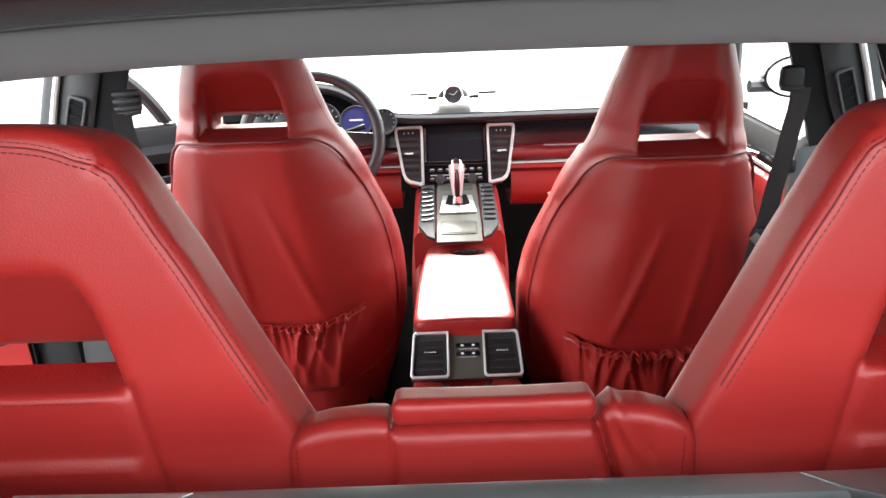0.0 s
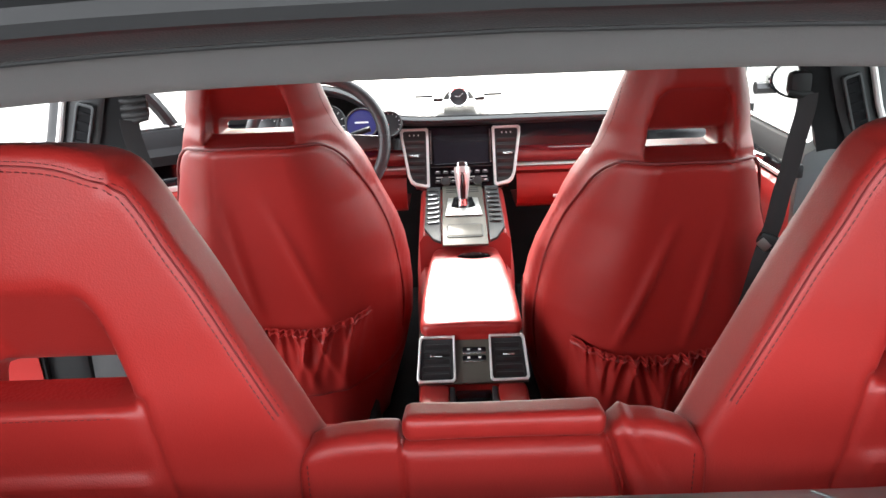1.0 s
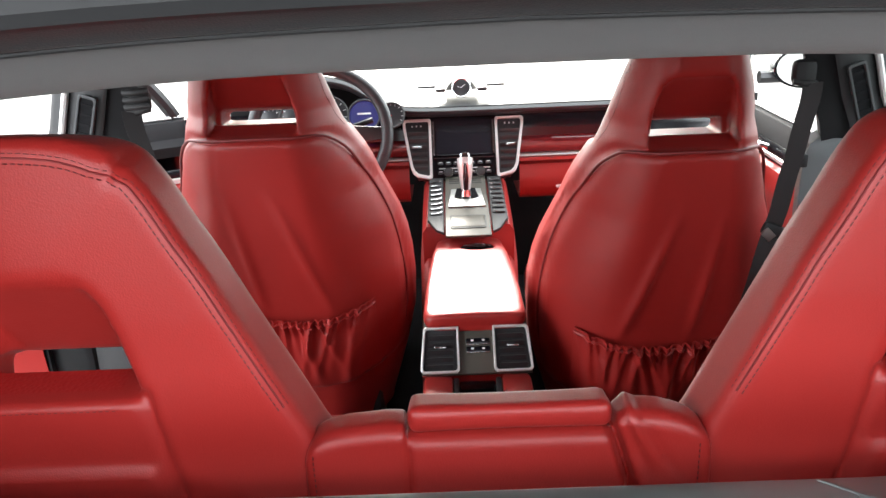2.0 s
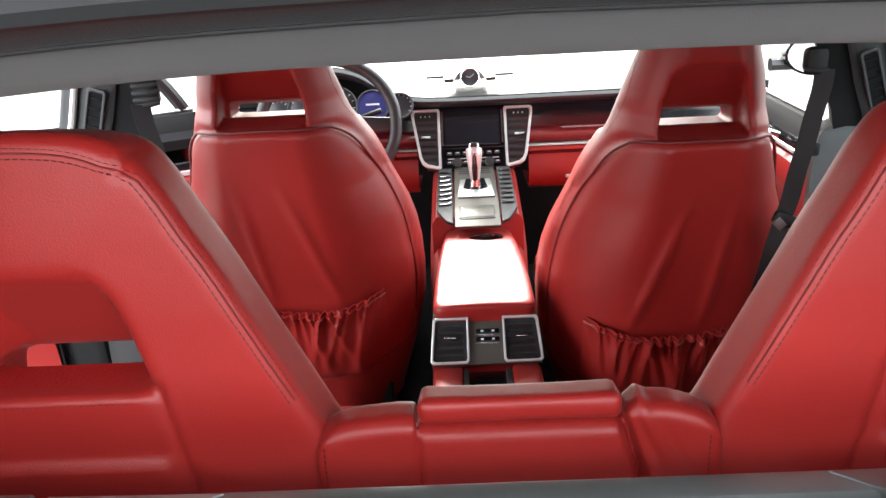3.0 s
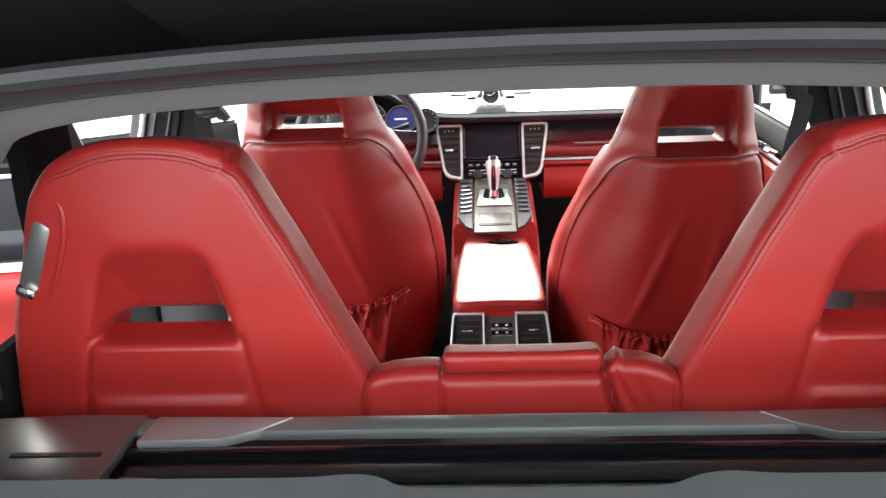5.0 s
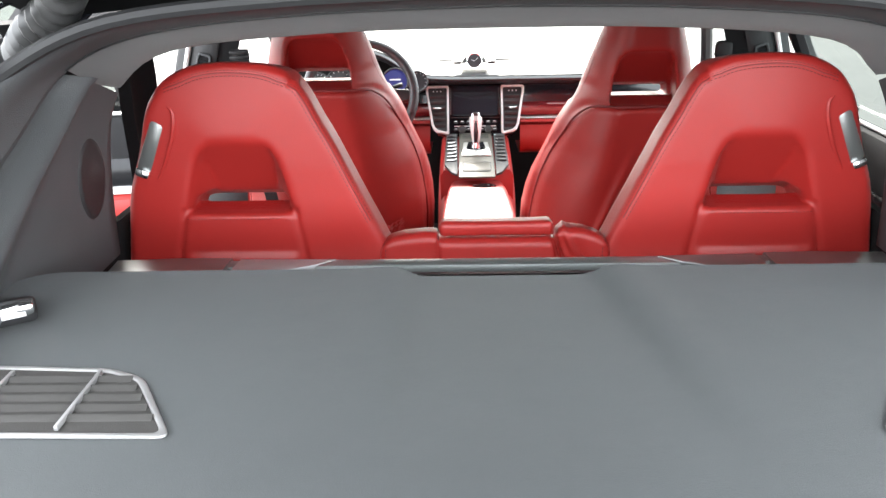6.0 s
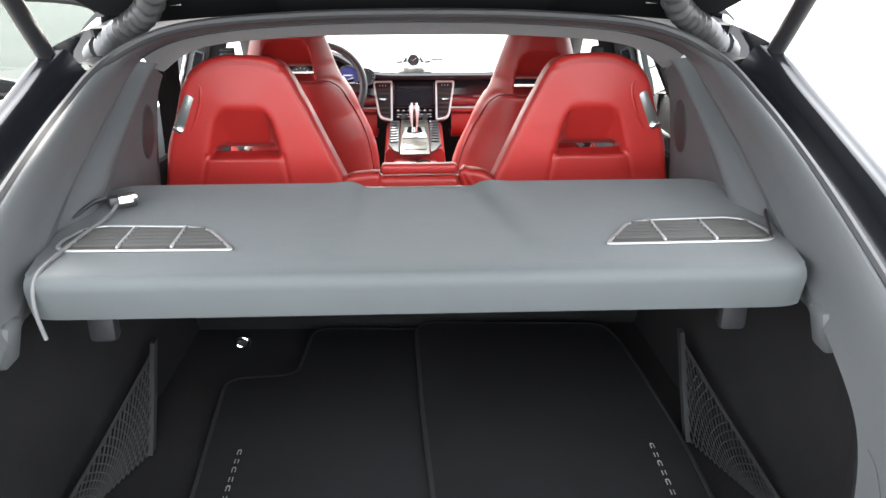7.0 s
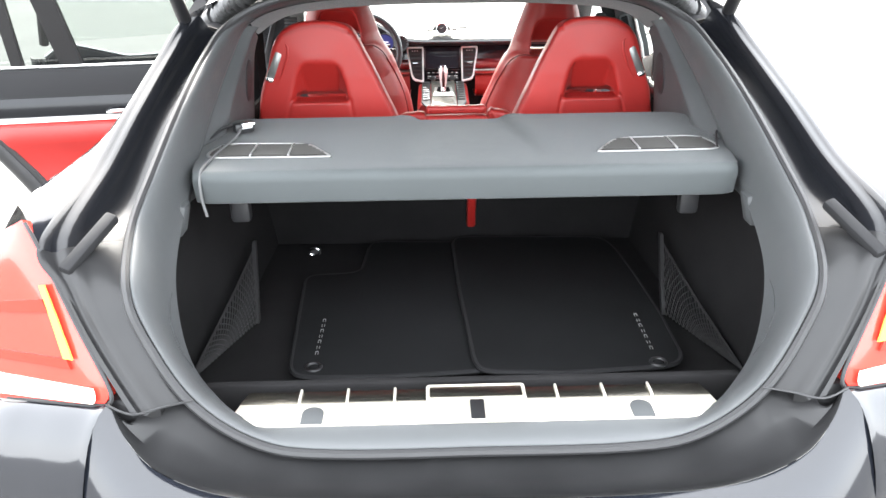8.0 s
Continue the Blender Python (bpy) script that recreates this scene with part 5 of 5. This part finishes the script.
    part("rear_side_pillar", lofted([[(sgn * x, y, z), (sgn * (x + .05), y - .02, z), (sgn * (x + .08), y + .04, z), (sgn * (x + .01), y + .06, z)] for x, y, z in ((.70, 1.30, .55), (.70, 1.30, .90), (.66, 1.33, 1.08), (.62, 1.25, 1.22), (.60, 1.15, 1.33))], closed=True, cap=True), CAVITY, car, "dark rear pillar edge")
part("windscreen", lofted([[(x * w, y - .04 * x * x, z) for x in np.linspace(-1, 1, 13)] for y, z, w in ((3.66, .97, .80), (3.35, 1.12, .74), (3.05, 1.25, .67), (2.80, 1.335, .60))]), GLASS, car, "clear windscreen").visible_shadow = False
part("windscreen_header", tube([(x, 2.79 - .03 * x * x, 1.325) for x in np.linspace(-.6, .6, 13)], .035, 10, flat=.6), GREY_CLOTH, car)
part("bonnet", lofted([[(x * .86, y, z - .05 * x * x) for x in np.linspace(-1, 1, 13)] for y, z in ((3.70, .97), (4.0, .93), (4.4, .84), (4.7, .68), (4.85, .5))]), PAINT, car, "glossy black bonnet")


# ---- doors ----
def door(name, hinge, way, sgn, rear, label, drop=0.0):
    """A side door from its hinge, opened by way degrees (0: shut), with trim on the cabin side."""
    d = thing(name, (hinge[0], hinge[1], .4), label, "car door", "side doors")
    T = Matrix.Translation((hinge[0], hinge[1], 0)) @ Matrix.Rotation(radians(way) * sgn, 4, "Z")
    L = 1.02 if rear else 1.08

    def at(rows):
        # u runs from the hinge to the rear, w towards the cabin, z up
        return [[T @ Vector((-sgn * w, -u, z)) for u, w, z in row] for row in rows]

    us = np.linspace(0.0, L, 16)

    def low(u):
        return 0 if rear else -.10 * min(1, max(0, (L - .05 - u) / .32)) - (.07 * max(0, (u - L + .14) / .14) ** 2 if drop else 0)

    def cut(z):
        # the rear doors are cut away along the wheel arch
        return float(np.interp(z, (.34, .59, .78, .90, 1.0), (.60, .75, .88, .97, L))) if rear else L

    def trimmed(rows, more=0.0):
        return at([[(u * min(L, cut(z) + more) / L, w, z) for u, w, z in row] for row in rows])

    part("skin", lofted(trimmed([[(u, -.02, .34), (u, -.045, .45), (u, -.055, .62), (u, -.05, .80 + low(u) * .5), (u, -.02, .93 + low(u)), (u, .005, .985 + low(u))] for u in us], .13 if rear else 0), thick=.004), PAINT, d, "glossy black outer skin")
    part("upper_trim", lofted(at([[(u, .00, 1.000 + low(u)), (u, .02, 1.004 + low(u)), (u, .045, .995 + low(u)), (u, .055, .97 + low(u)), (u, .058, .925 + low(u)), (u, .060, .890 + low(u) * .5)] for u in us]), thick=.004), MAT_EDGE, d, "dark grey upper door trim")
    if drop:
        part("middle_trim", lofted(at([[(u, .060, .892 + low(u) * .5), (u, .070, .875 + low(u) * .5), (u, .074, .82), (u, .062, .888 - drop)] for u in us]), thick=.004), MAT_EDGE, d, "black leather middle trim")
    part("gloss_band", lofted(at([[(u, .058, .890 + low(u) * .5 - drop), (u, .066, .880 + low(u) * .5 - drop), (u, .066, .835 + low(u) * .3 - drop), (u, .060, .815 - drop)] for u in us]), thick=.004), GUTTER, d, "gloss black band")
    part("silver_strip", lofted(at([[(u, .060, .818 - drop), (u, .074, .812 - drop), (u, .074, .803 - drop), (u, .060, .798 - drop)] for u in us]), thick=.003), SATIN, d, "silver trim strip")
    part("red_panel", lofted(trimmed([[(u, .062, .799 - drop), (u, .085, .785 - drop), (u, .095, .755 - drop), (u, .085, .715 - drop), (u, .070, .69 - drop), (u, .062, .60 - drop), (u, .060, .50 - drop), (u, .050, .40), (u, .00, .36)] for u in us]), thick=.004), RED, d, "red leather door panel")
    h = [T @ Vector((-sgn * w, -u, z)) for u, w, z in ((.30, .075, .828), (.32, .098, .838), (.42, .100, .838), (.45, .078, .832))]
    part("handle", tube(spline(h, 5), .008, 8), CHROME, d, "chrome inner handle")
    part("edge", lofted(at([[(0, -.05, z), (0, -.01, z), (0, .03, z), (0, .06, z)] for z in np.linspace(.35, 1.0 + low(0), 8)]), thick=.006), PAINT_DULL, d, "black painted door edge")
    part("edge", lofted(at([[(cut(z) + q * (1 if rear else .45), w, z) for q, w in ((-.004, .058), (.010, .066), (.028, .062), (.044, .048), (.058, .053), (.098, .046), (.124, .02), (.13, -.048))] for z in np.linspace(.35, 1.0 + low(L), 12)]), thick=.004), BLACK, d, "black painted door edge with its seal")
    part("sill_strip", tube([T @ Vector((-sgn * .03, -u, 1.006 + low(u))) for u in us], .005, 6), SATIN, d, "silver window sill strip")
    top = [(.02, .01, .99), (.03, .09, 1.15), (.06, .155, 1.28), (.14, .185, 1.335), (.45, .195, 1.35), (.72, .185, 1.325), (.86, .15, 1.24), (L - .03, .05, 1.06), (L - .01, .0, .99)] if rear else \
          [(.02, .01, .89), (.12, .05, 1.04), (.34, .13, 1.22), (.55, .18, 1.32), (.75, .195, 1.35), (.98, .195, 1.35), (1.05, .175, 1.32), (1.06, .09, 1.15), (1.07, .0, .99)]
    fr = part("window_frame", tube(spline([T @ Vector((-sgn * w, -u, z)) for u, w, z in top], 6), .022, 8), BLACK, d, "black window frame")
    if rear:
        for u0, u1, wide in ((.566, .596, .045), (.765, .735, .024)):
            sides = [[(u0 + (u1 - u0) * t + q * wide, .01 + .172 * t + w, .99 + .345 * t) for q, w in ((-1, -.012), (-.85, .010), (.85, .010), (1, -.012))] for t in (0, .35, .7, 1)]
            part("division_bar", lofted(at(sides), closed=True, cap=True), BLACK, d, "black division bar")
    rows = [[T @ Vector((-sgn * (w * t), -u, .99 + (z - .99) * t)) for t in (0, .35, .7, 1)] for u, w, z in top]
    part("pane", lofted(rows), TINTED if rear else GLASS, d, "tinted window glass" if rear else "clear window glass").visible_shadow = False
    if not rear:
        c = T @ Vector((sgn * .13, -.16, 1.0))
        shell = part("mirror_shell", lofted([[c + T.to_3x3() @ Vector((sgn * math.cos(a) * .10 * k, y, math.sin(a) * .065 * k)) for a in np.linspace(0, 2 * math.pi, 25)[:-1]] for y, k in ((-.002, .97), (0, 1), (.04, .98), (.075, .8), (.095, .45), (.10, .05))], closed=True), PAINT, d, "black mirror housing")
        part("mirror_glass", plate([(math.cos(a) * .092, math.sin(a) * .058) for a in np.linspace(0, 2 * math.pi, 25)[:-1]], .003, 0, Matrix.Translation(c) @ T.to_3x3().to_4x4() @ Matrix.Rotation(radians(90), 4, "X")), MIRROR, shell, "mirror glass")
        part("mirror_foot", tube([T @ Vector((sgn * .0, -.13, .97)), c + Vector((0, .03, -.03))], .02, 8), BLACK, d)
    return d


door("rear_door", (-.895, 2.16), 82, -1, True, "open black rear door with red leather panel")
door("front_door", (-.91, 3.24), 62, -1, False, "open black front door with a mirror", .10)
door("rear_door", (.895, 2.16), 0, 1, True, "closed black rear door with red leather panel")
door("front_door", (.91, 3.24), 0, 1, False, "closed black front door with red panel and mirror")

# ---- tailgate, raised ----
lay = Matrix.Identity(4)
gate = thing("tailgate", (0, 1.0, 1.42), "raised black tailgate with a rear window", "tailgate")
G = [(1.19, 1.420), (.85, 1.56), (.45, 1.72), (.10, 1.91), (-.12, 2.02), (-.20, 2.0), (-.24, 1.90)]
def gate_row(y, z, off):
    w = np.interp(y, (-.24, .1, .6, 1.19), (.60, .70, .72, .60))
    return [(x * w, y - off * .5, z - off * .86 - .03 * x * x) for x in np.linspace(-1, 1, 15)]
for x0, x1, nm in ((0, 4, "frame_side"), (10, 14, "frame_side")):
    part(nm, lofted([gate_row(y, z, 0)[x0:x1 + 1] for y, z in G], thick=.045), CAVITY, gate, "black tailgate frame")
part("frame_top", lofted([gate_row(y, z, 0)[4:11] for y, z in G[:2]], thick=.06), CAVITY, gate, "black tailgate top trim")
part("frame_bottom", lofted([gate_row(y, z, 0)[4:11] for y, z in G[3:]], thick=.05), PAINT, gate, "black tailgate lower panel")
part("pane", lofted([gate_row(y, z, 0)[4:11] for y, z in G[1:4]], thick=.005), material("dark_tinted_glass", (.01, .012, .012), .05, coat=.5), gate, "dark tinted rear window")
for sgn in (-1, 1):
    st = thing("gas_strut", (.66 * sgn, 1.03, 1.27), "black gas strut holding the tailgate", "gas strut", "gas struts")
    a, b = Vector((.680 * sgn, 1.04, 1.258)), Vector((.655 * sgn, .60, 1.70))
    part("cylinder", tube([a, a.lerp(b, .62)], .0165, 14), BLACK, st)
    part("rod", tube([a.lerp(b, .6), b], .006, 10), STEEL, st, "steel rod")
    part("ball_joint", tube([a + Vector((-.02 * sgn, 0, -.02)), a + Vector((0, 0, .01))], .016, 10), BLACK, st)
    be = thing("cable_bellows", (.50 * sgn, .97, 1.38), "grey rubber cable bellows to the tailgate", "cable bellows", "cable bellows")
    path = spline([(.648 * sgn, 1.19, 1.296), (.622 * sgn, 1.165, 1.318), (.585 * sgn, 1.13, 1.342), (.54 * sgn, 1.09, 1.366), (.50 * sgn, 1.04, 1.395), (.46 * sgn, .97, 1.44)], 14)
    part("hose", tube(path, lambda t: .024 + .004 * math.sin(t * 75), 14), BELLOWS, be, "ribbed grey rubber hose")
    part("hose_end", tube([(.668 * sgn, 1.205, 1.280), (.646 * sgn, 1.188, 1.298)], .034, 12), BLACK, be)
    part("hinge_arm", tube(spline([(.38 * sgn, 1.22, 1.40), (.37 * sgn, 1.15, 1.395), (.36 * sgn, 1.08, 1.42), (.35 * sgn, 1.0, 1.47)], 6), .016, 8, flat=.5), PAINT_DULL, gate, "black hinge arm")
    part("latch_bracket", box(.33 * sgn, 1.09, 1.425, .07, .03, .018, .004), BLACK_TRIM, gate, "small bracket")
    part("silver_tag", box(.47 * sgn, 1.10, 1.396, .035, .02, .004, .001), STEEL, gate, "small bright tag")

# ---- boot contents ----
def mat_thing(points, z, marks, sgn):
    o = softened(points, .045)
    cx, cy = sum(p[0] for p in o) / len(o), sum(p[1] for p in o) / len(o)
    m = thing("floor_mat", (cx, cy, z), "black velour car floor mat lying on the boot floor", "floor mat", "floor mats")
    part("velour_top", plate(o, .010, .003, Matrix.Translation((0, 0, z))), MAT_CLOTH, m)
    part("binding", tube([(x, y, z + .005) for x, y in o], .0065, 6, closed=True), MAT_EDGE, m, "stitched black edge binding")
    (x0, y0), (x1, y1) = marks
    for k in range(7):
        t = k / 6
        x, y = x0 + (x1 - x0) * t, y0 + (y1 - y0) * t
        for dx in (-.0032, .0032):
            part("badge_bar", box(x + dx, y, z + .0112, .0016, .013, .0022, .0008), BADGE, m, "small dull metal badge bar")
        if k % 2 == 0:
            part("badge_bar", box(x, y + .008, z + .0112, .0064, .0024, .0022, .0008), BADGE, m, "small dull metal badge bar")
    for ex, ey in ((x1 + .0, y1 - .065),):
        part("eyelet", tube([(ex + .018 * math.cos(a), ey + .018 * math.sin(a), z + .0105) for a in np.linspace(0, 2 * math.pi, 21)[:-1]], .004, 6, closed=True), BLACK, m, "black fixing eyelet")
    return m


mat_thing([(-.425, .585), (-.395, .552), (-.2, .548), (.0, .560), (.10, .575), (.12, 1.0), (.06, 1.34), (-.275, 1.36), (-.292, 1.125), (-.455, 1.112)], .5415, ((-.369, .823), (-.369, .655)), -1)
mat_thing([(.022, .575), (.045, .540), (.25, .530), (.49, .548), (.526, .585), (.53, .80), (.52, 1.06), (.505, 1.25), (.48, 1.335), (.30, 1.345), (.02, 1.36), (-.008, 1.33), (.0, 1.0)], .553, ((.462, .795), (.459, .625)), 1)

for sgn in (-1, 1):
    net = thing("cargo_net", (.6 * sgn, .8, .53), "black elastic net across the boot side pocket", "cargo net", "cargo nets")
    T_, B_, N_ = Vector((.584 * sgn, 1.024, .676)), Vector((.553 * sgn, .845, .54)), Vector((.655 * sgn, .535, .552))
    part("post", lofted([[p + Vector((-.006 * sgn, -.008, 0)), p + Vector((-.006 * sgn, .014, 0)), p + Vector((.004 * sgn, .014, 0)), p + Vector((.004 * sgn, -.008, 0))] for p in (T_ + Vector((0, .01, .02)), T_.lerp(B_, .5) + Vector((0, .004, 0)), B_)], closed=True, cap=True), BLACK_TRIM, net, "dark plastic net holder")
    bm = bmesh.new()

    def netpt(s, t):
        top, low = T_.lerp(N_, s), B_.lerp(N_, s)
        p = low.lerp(top, t)
        return p + Vector((-.012 * sgn * math.sin(math.pi * s) * math.sin(math.pi * t), 0, -.006 * math.sin(math.pi * s) * t))

    nn = 22
    for k in range(-10, nn + 1):
        for dirn in (1, -1):
            pts = []
            for q in range(0, 13):
                t = q / 12
                s = (k + dirn * t * 6 + (6 if dirn < 0 else 0)) / nn
                if -.001 <= s <= 1:
                    pts.append(netpt(max(0, s), t))
            if len(pts) > 2:
                tube(pts, .0017, 3, bm=bm)
    part("mesh", bm, NET, net, "black elastic mesh")
    tagged(net.children[-1], kind="stuff")
    part("cord_edge", tube([netpt(s, 1) for s in np.linspace(0, 1, 14)], .0035, 6), NET, net, "elastic edge cord")

hook = thing("tie_down_ring", (-.455, 1.31, .52), "chrome tie-down ring at the boot floor", "tie-down ring")
part("bracket", box(-.455, 1.314, .540, .035, .016, .018, .003), BLACK, hook)
part("ring", tube([(-.455 + .016 * math.cos(a), 1.300, .546 + .013 * math.sin(a)) for a in np.linspace(0, 2 * math.pi, 21)[:-1]], .0032, 6, closed=True), CHROME, hook, "chrome ring")

clip = thing("shelf_cord_clip", (-.536, .847, 1.07), "chrome and black clip with a grey cord on the shelf", "cord clip")
part("clip_body", box(-.532, .850, 1.080, .050, .030, .024, .007, Matrix.Rotation(.5, 3, "Z")), BLACK, clip, "black clip body")
part("clip_plate", box(-.520, .842, 1.088, .034, .024, .014, .005, Matrix.Rotation(.5, 3, "Z")), CHROME, clip, "chrome clip plate")
part("clip_roller", tube([(-.530, .828, 1.086), (-.510, .840, 1.086)], .006, 8), WHITE_MARK, clip)
part("cord", tube(spline([(-.535, .842, 1.082), (-.540, .80, 1.070), (-.552, .72, 1.067), (-.563, .63, 1.064), (-.566, .575, 1.062), (-.567, .548, 1.045), (-.566, .541, 1.01), (-.560, .543, .965)], 8), .0034, 8), CORD, clip, "grey woven cord")
part("cable", tube(spline([(-.545, .855, 1.085), (-.575, .84, 1.082), (-.602, .80, 1.066), (-.618, .76, 1.056), (-.632, .72, 1.058), (-.640, .68, 1.05)], 8), .0035, 6), BLACK, clip, "thin black cable")
cordr = thing("shelf_string", (.60, .70, 1.06), "thin black shelf lifting string", "string")
part("string", tube(spline([(.572, .66, 1.066), (.590, .72, 1.068), (.606, .77, 1.068), (.622, .80, 1.075), (.630, .83, 1.085)], 8), .003, 6), BLACK, cordr)
part("peg", tube([(.620, .80, 1.066), (.640, .81, 1.080)], .007, 8), BLACK, cordr)
